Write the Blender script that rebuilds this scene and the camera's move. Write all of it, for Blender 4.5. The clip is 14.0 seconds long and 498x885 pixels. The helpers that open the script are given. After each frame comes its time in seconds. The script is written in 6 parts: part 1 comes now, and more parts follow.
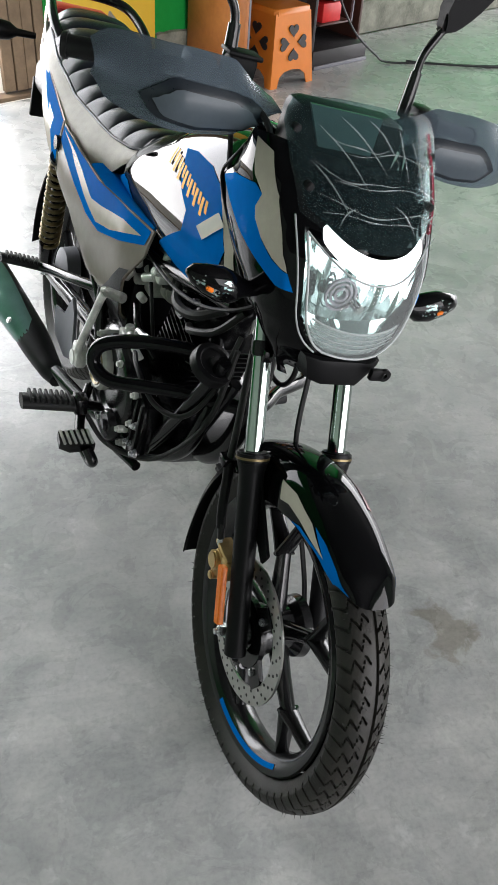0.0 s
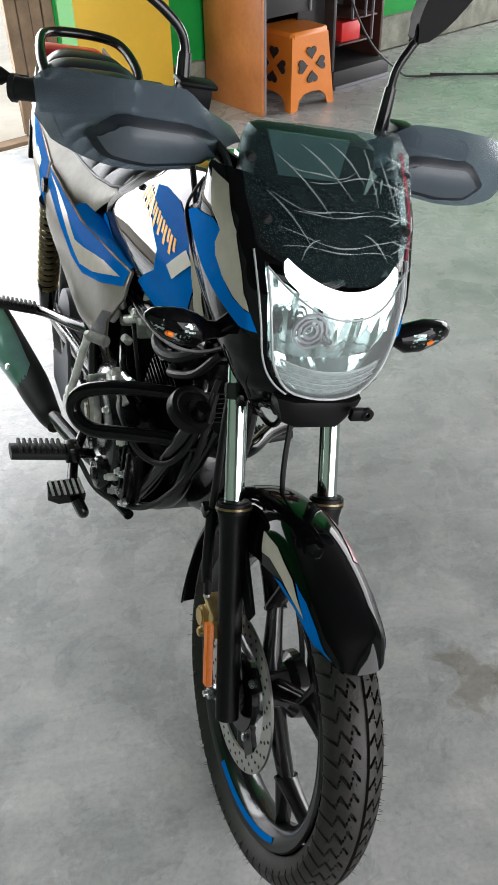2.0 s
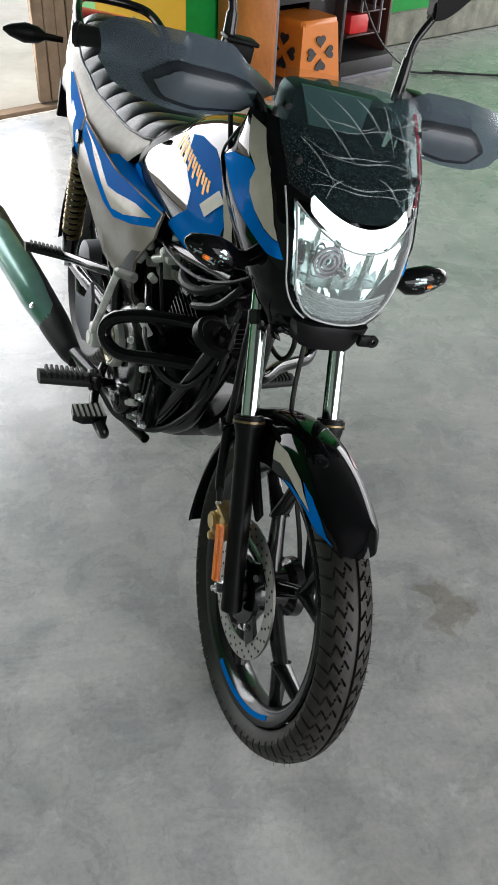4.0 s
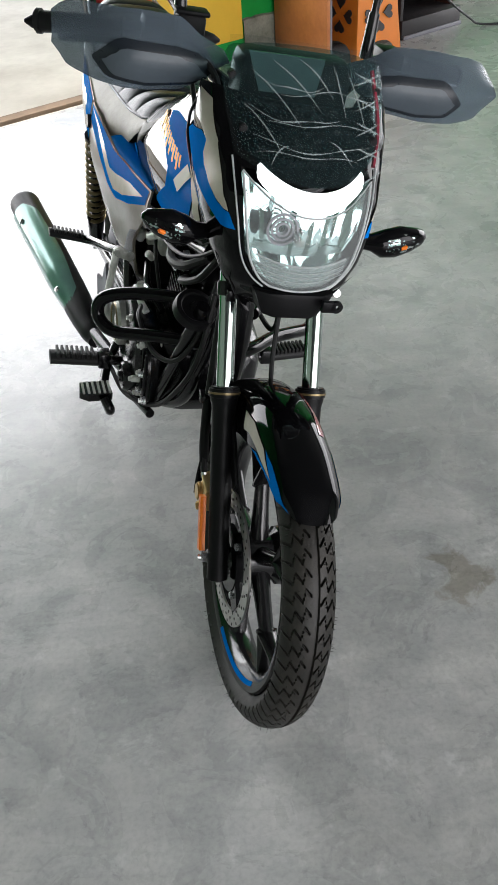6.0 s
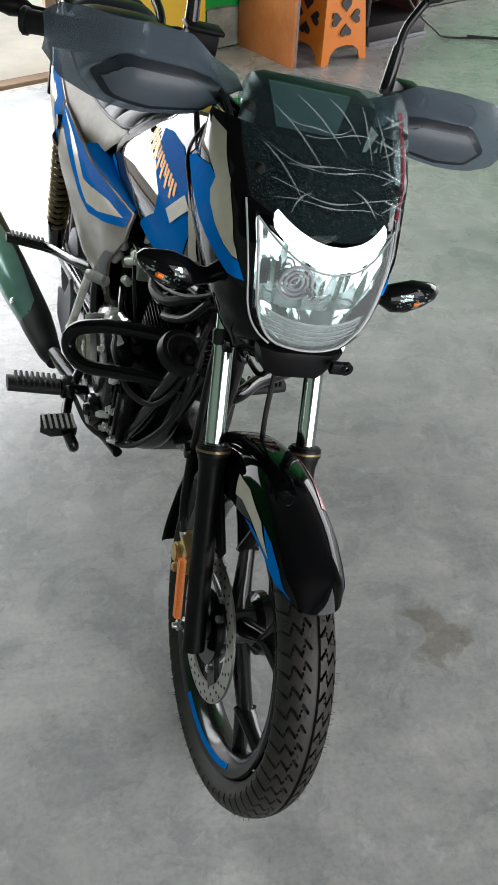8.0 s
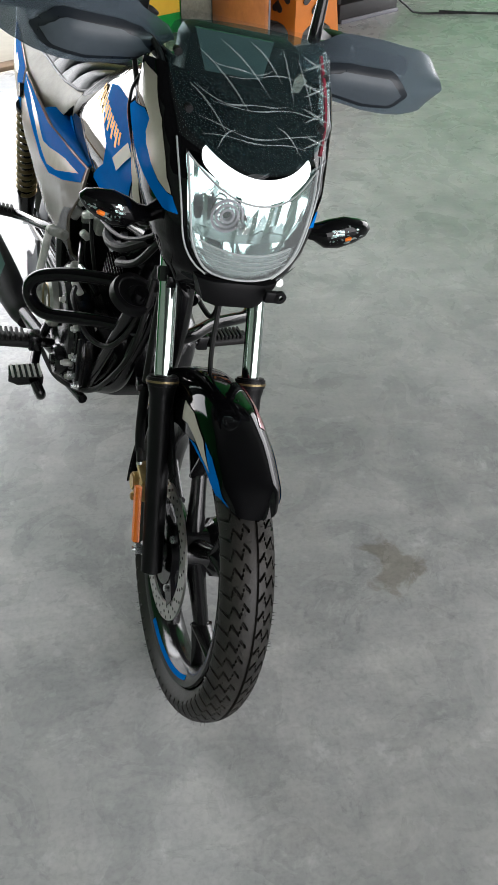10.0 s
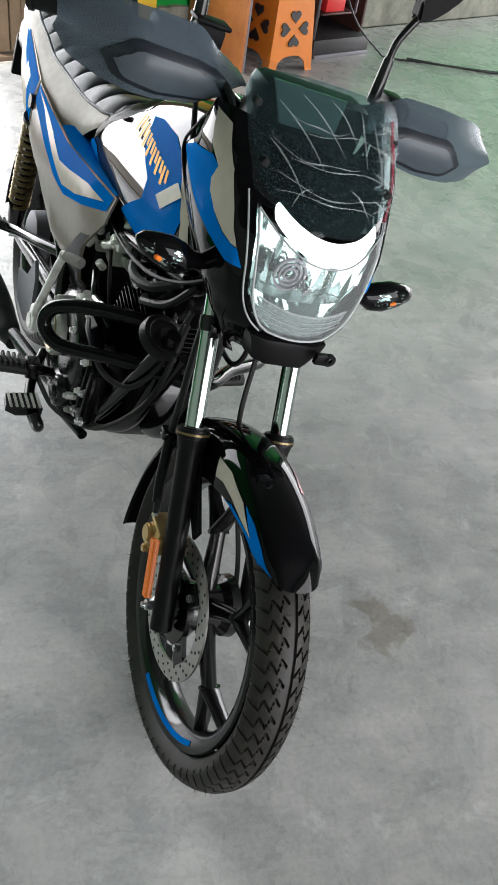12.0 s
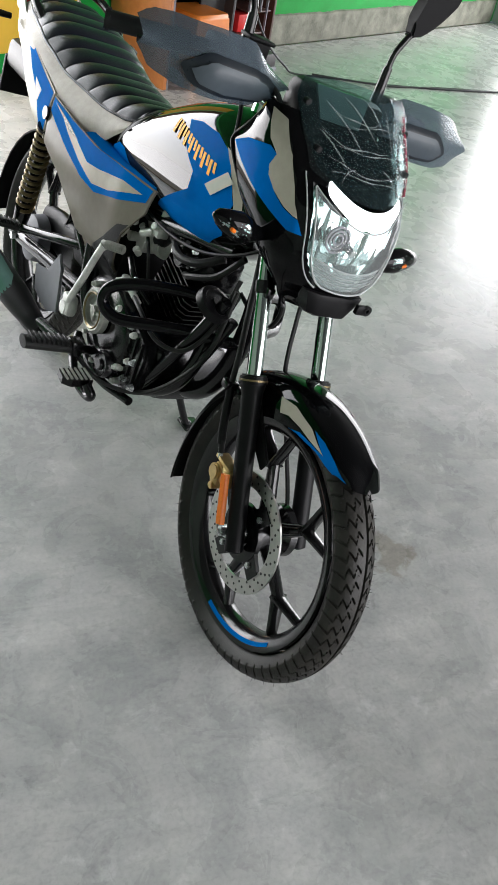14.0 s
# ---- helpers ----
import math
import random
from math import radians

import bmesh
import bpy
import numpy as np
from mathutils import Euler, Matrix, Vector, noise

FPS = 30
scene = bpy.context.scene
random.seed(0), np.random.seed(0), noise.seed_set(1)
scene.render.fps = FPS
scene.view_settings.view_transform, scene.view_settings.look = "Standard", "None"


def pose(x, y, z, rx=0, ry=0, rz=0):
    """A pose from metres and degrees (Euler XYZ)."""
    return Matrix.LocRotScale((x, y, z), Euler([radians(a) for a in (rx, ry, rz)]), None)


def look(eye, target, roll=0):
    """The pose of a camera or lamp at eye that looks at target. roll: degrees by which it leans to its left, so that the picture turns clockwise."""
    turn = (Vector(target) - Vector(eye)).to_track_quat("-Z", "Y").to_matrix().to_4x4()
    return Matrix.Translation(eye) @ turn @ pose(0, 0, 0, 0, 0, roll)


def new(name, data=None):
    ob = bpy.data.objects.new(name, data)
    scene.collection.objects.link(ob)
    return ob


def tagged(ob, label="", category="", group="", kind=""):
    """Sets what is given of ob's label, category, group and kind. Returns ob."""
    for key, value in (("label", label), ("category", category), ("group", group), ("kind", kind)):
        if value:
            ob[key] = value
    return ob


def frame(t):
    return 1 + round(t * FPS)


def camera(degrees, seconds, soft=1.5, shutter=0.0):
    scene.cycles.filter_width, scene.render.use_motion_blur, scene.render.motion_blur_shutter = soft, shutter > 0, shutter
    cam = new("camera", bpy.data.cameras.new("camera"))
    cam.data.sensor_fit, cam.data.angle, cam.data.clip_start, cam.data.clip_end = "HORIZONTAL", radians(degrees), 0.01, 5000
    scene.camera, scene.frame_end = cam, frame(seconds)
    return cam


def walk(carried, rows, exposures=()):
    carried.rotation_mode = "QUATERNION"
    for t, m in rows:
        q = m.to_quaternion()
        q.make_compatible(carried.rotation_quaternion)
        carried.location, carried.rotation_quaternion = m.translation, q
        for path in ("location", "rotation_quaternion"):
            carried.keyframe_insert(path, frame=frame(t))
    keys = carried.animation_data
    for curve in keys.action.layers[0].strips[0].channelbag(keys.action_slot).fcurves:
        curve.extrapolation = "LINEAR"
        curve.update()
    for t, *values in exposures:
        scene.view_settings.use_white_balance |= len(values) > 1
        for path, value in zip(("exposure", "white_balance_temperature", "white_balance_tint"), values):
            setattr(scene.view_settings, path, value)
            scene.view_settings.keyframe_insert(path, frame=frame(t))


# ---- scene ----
cam = camera(34.3, 14.0)
PATH = [
    (0, (-0.207, -0.782, 1.412), (0.148, 0.688, 0.104), 4.9),
    (0.5, (-0.14, -0.739, 1.393), (0.189, 0.729, 0.075), 1.1),
    (1, (-0.078, -0.691, 1.385), (0.193, 0.767, 0.042), -1.9),
    (1.5, (-0.062, -0.687, 1.38), (0.111, 0.788, 0.04), -2.0),
    (2, (-0.075, -0.716, 1.393), (0.145, 0.811, 0.121), -1.1),
    (2.5, (-0.119, -0.784, 1.407), (0.193, 0.763, 0.179), 1.1),
    (3, (-0.136, -0.851, 1.41), (0.325, 0.711, 0.248), 1.6),
    (3.5, (-0.171, -0.897, 1.401), (0.291, 0.596, 0.153), 5.9),
    (3.7, (-0.172, -0.9, 1.399), (0.204, 0.604, 0.135), 5.6),
    (5.8, (0.052, -0.934, 1.388), (0.076, 0.531, 0.027), -3.1),
    (6, (0.057, -0.94, 1.395), (0.058, 0.56, 0.072), -4.9),
    (6.5, (0.043, -0.884, 1.382), (0.088, 0.569, 0.009), -5.1),
    (7, (-0.002, -0.794, 1.405), (0.221, 0.634, 0.023), 1.4),
    (7.2, (-0.039, -0.739, 1.407), (0.177, 0.696, 0.032), 3.7),
    (9.3, (0.019, -0.903, 1.402), (0.145, 0.599, 0.087), 0.2),
    (9.5, (0.04, -0.924, 1.405), (0.231, 0.573, 0.093), 0.3),
    (10, (0.039, -0.907, 1.391), (0.218, 0.545, 0.027), 0.8),
    (10.5, (-0.008, -0.851, 1.39), (0.252, 0.594, 0.032), 5.9),
    (11, (-0.083, -0.76, 1.406), (0.165, 0.708, 0.071), 8.9),
    (11.5, (-0.134, -0.721, 1.402), (0.23, 0.715, 0.059), 13.4),
    (12, (-0.146, -0.798, 1.399), (0.258, 0.646, 0.076), 10.9),
    (12.5, (-0.176, -0.991, 1.375), (0.11, 0.399, -0.034), 3.9),
    (13, (-0.241, -1.046, 1.406), (0.084, 0.45, 0.119), 4.3),
    (13.5, (-0.393, -1.009, 1.411), (0.126, 0.452, 0.148), 8.5),
    (14, (-0.481, -1.003, 1.416), (0.168, 0.414, 0.163), 12.4),
]
walk(cam, [(t, look(eye, aim, roll)) for t, eye, aim, roll in PATH], exposures=[(0.0, 0.37), (0.5, 0.5), (1.0, 0.58), (1.5, 0.48), (2.0, 0.4), (3.0, 0.27), (6.0, 0.22), (10.5, 0.22), (11.5, 0.32), (12.0, 0.4), (13.0, 0.27), (14.0, 0.44)])

# ---- world, sun, daylight, fill ----
world = bpy.data.worlds.new("sky")
scene.world = world
world.use_nodes = True
wn = world.node_tree.nodes
sky = wn.new("ShaderNodeTexSky")
sky.sky_type, sky.sun_disc = "NISHITA", False
sky.sun_elevation, sky.sun_rotation = radians(80), radians(-60)
wn["Background"].inputs[1].default_value = 0.12
world.node_tree.links.new(sky.outputs[0], wn["Background"].inputs[0])
sun_data = bpy.data.lights.new("sun", "SUN")
sun_data.energy, sun_data.angle, sun_data.color = 2.4, radians(0.6), (1.0, 0.95, 0.88)
sun = new("sun", sun_data)
sun.matrix_world = look((-2.2, 4.0, 14), (0, 3, 0))

# the wall behind the motorcycle: along, and out into the room
W0 = Vector((0.22, 3.945, 0.0))
WALL = Matrix.Translation(W0) @ pose(0, 0, 0, 0, 0, math.degrees(math.atan2(0.52, 0.854)))


def daylight(name, m, width, height, watts, colour=(1, 1, 1)):
    """The sky's light in an opening, or an added fill lamp."""
    d = bpy.data.lights.new(name, "AREA")
    d.shape, d.size, d.size_y, d.energy, d.color = "RECTANGLE", width, height, watts, colour
    ob = new(name, d)
    ob.matrix_world = m
    return ob


DOOR_L, DOOR_R, DOOR_H = -3.3, -0.66, 2.25
daylight("daylight_door", WALL @ Matrix.Translation(((DOOR_L + DOOR_R) / 2, 0.10, 1.2)) @ pose(0, 0, 0, -90, 0, 0), 2.5, 2.0, 112, (1.0, 0.985, 1.0))
# added fill lamp behind the camera; no opening is known there
daylight("fill_front", WALL @ Matrix.Translation((-1.3, -7.55, 1.4)) @ pose(0, 0, 0, 90, 0, 0), 5.0, 2.5, 235, (1.0, 0.975, 1.0))
daylight("daylight_side", WALL @ Matrix.Translation((5.05, -2.75, 1.35)) @ pose(0, 0, 0, 90, 0, 90), 4.8, 2.5, 250, (1.0, 0.98, 1.0))

# ---- materials ----


def mat(name, base, rough=0.5, metal=0.0, vary=0.12, scale=30.0, bump=0.0, bump_scale=200.0, coat=0.0, spec=0.5, rough_vary=0.1, second=None, trans=0.0, piece=0.0):
    """A painted, plastic or metal surface with uneven colour and gloss at two scales and a fine relief."""
    m = bpy.data.materials.new(name)
    m.use_nodes = True
    t = m.node_tree
    n, l = t.nodes, t.links
    b = n["Principled BSDF"]
    co = n.new("ShaderNodeTexCoord")
    big = n.new("ShaderNodeTexNoise")
    big.inputs["Scale"].default_value, big.inputs["Detail"].default_value = scale, 6
    small = n.new("ShaderNodeTexNoise")
    small.inputs["Scale"].default_value, small.inputs["Detail"].default_value = scale * 9, 4
    l.new(co.outputs["Object"], big.inputs["Vector"])
    l.new(co.outputs["Object"], small.inputs["Vector"])
    mix = n.new("ShaderNodeMath")
    mix.operation = "MULTIPLY_ADD"
    mix.inputs[1].default_value = 0.35
    l.new(small.outputs[0], mix.inputs[0])
    l.new(big.outputs[0], mix.inputs[2])
    ramp = n.new("ShaderNodeValToRGB")
    dark = [c * (1 - vary) for c in base]
    lite = [min(1, c * (1 + vary)) for c in base] if second is None else second
    ramp.color_ramp.elements[0].position, ramp.color_ramp.elements[0].color = 0.42, (*dark, 1)
    ramp.color_ramp.elements[1].position, ramp.color_ramp.elements[1].color = 0.92, (*lite, 1)
    l.new(mix.outputs[0], ramp.inputs[0])
    if piece:
        info = n.new("ShaderNodeObjectInfo")
        hsv = n.new("ShaderNodeHueSaturation")
        rng = n.new("ShaderNodeMapRange")
        rng.inputs[3].default_value, rng.inputs[4].default_value = 1 - piece, 1 + piece
        l.new(info.outputs["Random"], rng.inputs[0])
        l.new(rng.outputs[0], hsv.inputs["Value"])
        l.new(ramp.outputs[0], hsv.inputs["Color"])
        l.new(hsv.outputs[0], b.inputs["Base Color"])
    else:
        l.new(ramp.outputs[0], b.inputs["Base Color"])
    rr = n.new("ShaderNodeMapRange")
    rr.inputs[1].default_value, rr.inputs[2].default_value = 0.3, 0.7
    rr.inputs[3].default_value, rr.inputs[4].default_value = max(0.02, rough * (1 - rough_vary)), min(1, rough * (1 + rough_vary))
    l.new(small.outputs[0], rr.inputs[0])
    l.new(rr.outputs[0], b.inputs["Roughness"])
    b.inputs["Metallic"].default_value = metal
    b.inputs["Specular IOR Level"].default_value = spec
    b.inputs["Coat Weight"].default_value = coat
    b.inputs["Coat Roughness"].default_value = 0.03
    b.inputs["Transmission Weight"].default_value = trans
    if bump:
        fine = n.new("ShaderNodeTexNoise")
        fine.inputs["Scale"].default_value, fine.inputs["Detail"].default_value = bump_scale, 3
        l.new(co.outputs["Object"], fine.inputs["Vector"])
        bp = n.new("ShaderNodeBump")
        bp.inputs["Strength"].default_value, bp.inputs["Distance"].default_value = bump, 0.002
        l.new(fine.outputs[0], bp.inputs["Height"])
        l.new(bp.outputs[0], b.inputs["Normal"])
    return m


def clear(name, tint, opacity, rough=0.08, wrinkle=0.0, wrinkle_scale=12.0, through_tint=None, gloss=0.5):
    """A thin see-through sheet: mostly clear, with a glossy skin."""
    m = bpy.data.materials.new(name)
    m.use_nodes = True
    t = m.node_tree
    n, l = t.nodes, t.links
    b = n["Principled BSDF"]
    b.inputs["Base Color"].default_value = (*tint, 1)
    b.inputs["Roughness"].default_value = rough
    b.inputs["Specular IOR Level"].default_value = gloss
    tr = n.new("ShaderNodeBsdfTransparent")
    tr.inputs[0].default_value = (*(through_tint or [0.55 + 0.45 * min(1, c * 4) for c in tint]), 1)
    mx = n.new("ShaderNodeMixShader")
    mx.inputs[0].default_value = opacity
    l.new(tr.outputs[0], mx.inputs[1])
    l.new(b.outputs[0], mx.inputs[2])
    l.new(mx.outputs[0], n["Material Output"].inputs[0])
    if wrinkle:
        co = n.new("ShaderNodeTexCoord")
        wv = n.new("ShaderNodeTexNoise")
        wv.inputs["Scale"].default_value, wv.inputs["Detail"].default_value, wv.inputs["Distortion"].default_value = wrinkle_scale, 3, 1.6
        l.new(co.outputs["Object"], wv.inputs["Vector"])
        bp = n.new("ShaderNodeBump")
        bp.inputs["Strength"].default_value, bp.inputs["Distance"].default_value = wrinkle, 0.01
        l.new(wv.outputs[0], bp.inputs["Height"])
        l.new(bp.outputs[0], b.inputs["Normal"])
    return m


def floor_material():
    """Trowelled grey cement, polished by use, with pale patches, scratches and a brown stain."""
    m = bpy.data.materials.new("trowelled_cement")
    m.use_nodes = True
    t = m.node_tree
    n, l = t.nodes, t.links
    b = n["Principled BSDF"]
    co = n.new("ShaderNodeTexCoord")

    def noise_node(scale, detail, distort=0.0, stretch=None):
        src = co.outputs["Object"]
        if stretch:
            mp = n.new("ShaderNodeMapping")
            mp.inputs["Scale"].default_value = stretch
            mp.inputs["Rotation"].default_value = (0, 0, 0.5)
            l.new(src, mp.inputs[0])
            src = mp.outputs[0]
        x = n.new("ShaderNodeTexNoise")
        x.inputs["Scale"].default_value, x.inputs["Detail"].default_value, x.inputs["Distortion"].default_value = scale, detail, distort
        x.inputs["Roughness"].default_value = 0.62
        l.new(src, x.inputs["Vector"])
        return x.outputs[0]

    def ramp(src, *stops):
        r = n.new("ShaderNodeValToRGB")
        e = r.color_ramp.elements
        while len(e) < len(stops):
            e.new(0.5)
        for el, (p, c) in zip(e, stops):
            el.position, el.color = p, (*c, 1)
        l.new(src, r.inputs[0])
        return r.outputs[0]

    def blend(mode, fac, a, c):
        x = n.new("ShaderNodeMix")
        x.data_type, x.blend_type = "RGBA", mode
        if isinstance(fac, float):
            x.inputs[0].default_value = fac
        else:
            l.new(fac, x.inputs[0])
        l.new(a, x.inputs[6])
        l.new(c, x.inputs[7])
        return x.outputs[2]

    cloud = ramp(noise_node(2.2, 10, 0.25), (0.30, (0.338, 0.342, 0.334)), (0.50, (0.400, 0.401, 0.393)), (0.70, (0.466, 0.463, 0.455)))
    patch = ramp(noise_node(6.5, 12, 0.35), (0.38, (0.41, 0.42, 0.42)), (0.50, (0.5, 0.5, 0.5)), (0.60, (0.555, 0.55, 0.545)), (0.72, (0.66, 0.65, 0.64)))
    base = blend("OVERLAY", 0.78, cloud, patch)
    sweep = ramp(noise_node(13, 9, 0.5, (0.45, 1.9, 1.0)), (0.42, (0.45, 0.45, 0.45)), (0.52, (0.5, 0.5, 0.5)), (0.66, (0.57, 0.57, 0.56)))
    base = blend("OVERLAY", 0.5, base, sweep)
    # chalky flecks, thin dark scuffs
    fleck = ramp(noise_node(15, 12, 0.2), (0.60, (0, 0, 0)), (0.68, (0.09, 0.09, 0.09)))
    base = blend("ADD", 1.0, base, fleck)
    vor = n.new("ShaderNodeTexVoronoi")
    vor.inputs["Scale"].default_value = 8
    l.new(co.outputs["Object"], vor.inputs["Vector"])
    spots = ramp(vor.outputs["Distance"], (0.0, (0.14, 0.14, 0.14)), (0.06, (0.10, 0.10, 0.10)), (0.085, (0, 0, 0)))
    base = blend("ADD", noise_node(3, 2), base, spots)
    grime = ramp(noise_node(21, 12, 0.9), (0.57, (1, 1, 1)), (0.67, (0.82, 0.83, 0.83)), (0.76, (0.62, 0.63, 0.63)))
    base = blend("MULTIPLY", 0.65, base, grime)
    grit = ramp(noise_node(95, 6, 0.3), (0.36, (0.84, 0.84, 0.84)), (0.50, (1, 1, 1)), (0.66, (1.10, 1.10, 1.09)))
    base = blend("MULTIPLY", 0.6, base, grit)
    scuff = ramp(noise_node(9, 13, 2.2, (0.6, 2.6, 1.0)), (0.60, (1, 1, 1)), (0.66, (0.80, 0.81, 0.80)), (0.69, (1, 1, 1)))
    base = blend("MULTIPLY", 0.45, base, scuff)
    crack = n.new("ShaderNodeTexVoronoi")
    crack.feature = "DISTANCE_TO_EDGE"
    crack.inputs["Scale"].default_value = 1.1
    warp = n.new("ShaderNodeMix")
    warp.data_type = "RGBA"
    warp.inputs[0].default_value = 0.22
    nz = n.new("ShaderNodeTexNoise")
    nz.inputs["Scale"].default_value, nz.inputs["Detail"].default_value = 4, 8
    l.new(co.outputs["Object"], nz.inputs["Vector"])
    l.new(co.outputs["Object"], warp.inputs[6])
    l.new(nz.outputs["Color"], warp.inputs[7])
    l.new(warp.outputs[2], crack.inputs["Vector"])
    line = ramp(crack.outputs["Distance"], (0.0, (0.62, 0.62, 0.61)), (0.0035, (0.80, 0.80, 0.80)), (0.006, (1, 1, 1)))
    base = blend("MULTIPLY", 0.16, base, line)
    # a brown drip stain of its own shape
    mp = n.new("ShaderNodeMapping")
    mp.vector_type = "TEXTURE"
    mp.inputs["Location"].default_value = (0.500, 0.150, 0)
    mp.inputs["Rotation"].default_value = (0, 0, 0.3)
    mp.inputs["Scale"].default_value = (0.085, 0.11, 1.0)
    l.new(co.outputs["Object"], mp.inputs[0])
    ln = n.new("ShaderNodeVectorMath")
    ln.operation = "LENGTH"
    l.new(mp.outputs[0], ln.inputs[0])
    ad = n.new("ShaderNodeMath")
    ad.operation = "MULTIPLY_ADD"
    ad.inputs[1].default_value = 2.4
    l.new(noise_node(16, 6, 0.5), ad.inputs[0])
    l.new(ln.outputs["Value"], ad.inputs[2])
    stain = ramp(ad.outputs[0], (0.80, (0.70, 0.66, 0.60)), (0.86, (1, 1, 1)))
    ad2 = n.new("ShaderNodeMath")
    ad2.operation = "MULTIPLY"
    ad2.inputs[1].default_value = 0.46
    l.new(ad.outputs[0], ad2.inputs[0])
    stain = ramp(ad2.outputs[0], (0.78, (0.72, 0.68, 0.62)), (0.90, (1, 1, 1)))
    base = blend("MULTIPLY", 1.0, base, stain)
    l.new(base, b.inputs["Base Color"])
    rg = n.new("ShaderNodeMapRange")
    rg.inputs[1].default_value, rg.inputs[2].default_value = 0.3, 0.7
    rg.inputs[3].default_value, rg.inputs[4].default_value = 0.20, 0.36
    l.new(noise_node(7, 7, 1.0), rg.inputs[0])
    l.new(rg.outputs[0], b.inputs["Roughness"])
    bp = n.new("ShaderNodeBump")
    bp.inputs["Strength"].default_value, bp.inputs["Distance"].default_value = 0.18, 0.002
    l.new(noise_node(38, 8, 0.6), bp.inputs["Height"])
    l.new(bp.outputs[0], b.inputs["Normal"])
    return m


M_FLOOR = floor_material()
M_GREEN = mat("green_wall_paint", (0.008, 0.22, 0.032), 0.50, spec=0.15, vary=0.10, scale=2.5, bump=0.25, bump_scale=60, second=(0.012, 0.30, 0.055))
M_MINT = mat("pale_green_paint", (0.30, 0.72, 0.30), 0.5, vary=0.08, scale=4)
M_YELLOW = mat("yellow_wall_paint", (0.70, 0.43, 0.035), 0.45, vary=0.08, scale=3, bump=0.2, bump_scale=60)
M_PLASTER = mat("bare_cement_plaster", (0.13, 0.135, 0.10), 0.85, vary=0.45, scale=9, bump=0.9, bump_scale=55, second=(0.26, 0.26, 0.21))
M_ROOF = mat("unseen_dark_ceiling", (0.07, 0.075, 0.075), 0.6, vary=0.2, scale=2)
M_GREENFAR = mat("unseen_wall_green", (0.29, 0.36, 0.30), 0.6, vary=0.08, scale=3, bump=0.2)
M_EARTH = mat("sunlit_sandy_ground", (0.66, 0.60, 0.51), 0.9, vary=0.15, scale=2, bump=0.6, bump_scale=30, second=(0.80, 0.75, 0.66))
M_WOOD_OR = mat("orange_veneer", (0.40, 0.125, 0.030), 0.42, vary=0.22, scale=5, bump=0.08, second=(0.52, 0.19, 0.055))
M_WOOD_DK = mat("dark_red_veneer", (0.055, 0.022, 0.016), 0.4, vary=0.3, scale=8)
# near-black for the desk inside, and painted shade in holes, slots and cut-outs
M_NEARBLACK = mat("near_black", (0.018, 0.016, 0.017), 0.55, vary=0.3, scale=6)
M_GREYTRIM = mat("grey_edge_band", (0.16, 0.16, 0.18), 0.5, vary=0.1)
M_PLANK = mat("weathered_brown_plank", (0.17, 0.115, 0.07), 0.8, vary=0.35, scale=10, bump=0.5, piece=0.2)
M_STOOL = mat("orange_plastic", (0.60, 0.175, 0.022), 0.38, vary=0.07, scale=14, spec=0.45)
M_RED = mat("red_plastic", (0.55, 0.02, 0.02), 0.4)
M_WHITEBOX = mat("white_painted_steel", (0.70, 0.71, 0.70), 0.4, vary=0.05)
M_CABLE = mat("black_cable_sheath", (0.018, 0.018, 0.02), 0.5)
M_BLUEWIRE = mat("pale_blue_wire", (0.25, 0.36, 0.5), 0.5)

M_BLACK = mat("gloss_black_paint", (0.0022, 0.0022, 0.0026), 0.05, vary=0.1, scale=20, spec=0.18)
M_TANK = mat("mirror_black_lacquer", (0.004, 0.004, 0.004), 0.04, vary=0.05, scale=20, spec=0.32)
M_PLASTIC = mat("matt_black_plastic", (0.0045, 0.0045, 0.005), 0.40, vary=0.2, scale=40, spec=0.13, bump=0.15, bump_scale=600)
M_FRAME = mat("black_frame_enamel", (0.004, 0.004, 0.0045), 0.20, vary=0.15, scale=25, spec=0.35)
M_ENGINE = mat("black_engine_paint", (0.003, 0.003, 0.0035), 0.20, vary=0.35, scale=30, spec=0.45, bump=0.10, bump_scale=250)
M_ALLOY = mat("cast_aluminium", (0.66, 0.66, 0.62), 0.34, metal=0.2, vary=0.3, scale=40, bump=0.25, bump_scale=300)
M_DULL = mat("dull_grey_casting", (0.34, 0.34, 0.31), 0.5, metal=0.4, vary=0.3, scale=50, bump=0.3)
M_CHROME = mat("chrome_plate", (0.40, 0.45, 0.43), 0.10, metal=1.0, vary=0.03, scale=20)
M_STEEL = mat("zinc_plated_steel", (0.60, 0.62, 0.62), 0.28, metal=1.0, vary=0.1, scale=60)
M_DISC = mat("ground_steel_disc", (0.52, 0.51, 0.49), 0.34, metal=1.0, vary=0.1, scale=60)
M_BRASS = mat("gold_anodised_caliper", (0.50, 0.36, 0.16), 0.42, metal=0.75, vary=0.2, scale=60)
M_SPRING = mat("bronze_spring_paint", (0.17, 0.125, 0.055), 0.34, metal=0.55, vary=0.15, scale=60)
M_MATT = mat("matt_black_moulding", (0.0035, 0.0035, 0.004), 0.55, spec=0.10, vary=0.2, scale=40, bump=0.1, bump_scale=600)
M_RUBBER = mat("black_rubber", (0.008, 0.008, 0.008), 0.55, spec=0.3, vary=0.25, scale=30, bump=0.3, bump_scale=400)
M_TYRE = mat("dusty_tyre_rubber", (0.008, 0.0085, 0.008), 0.46, vary=0.3, scale=14, bump=0.35, bump_scale=320, spec=0.26, second=(0.028, 0.025, 0.021))
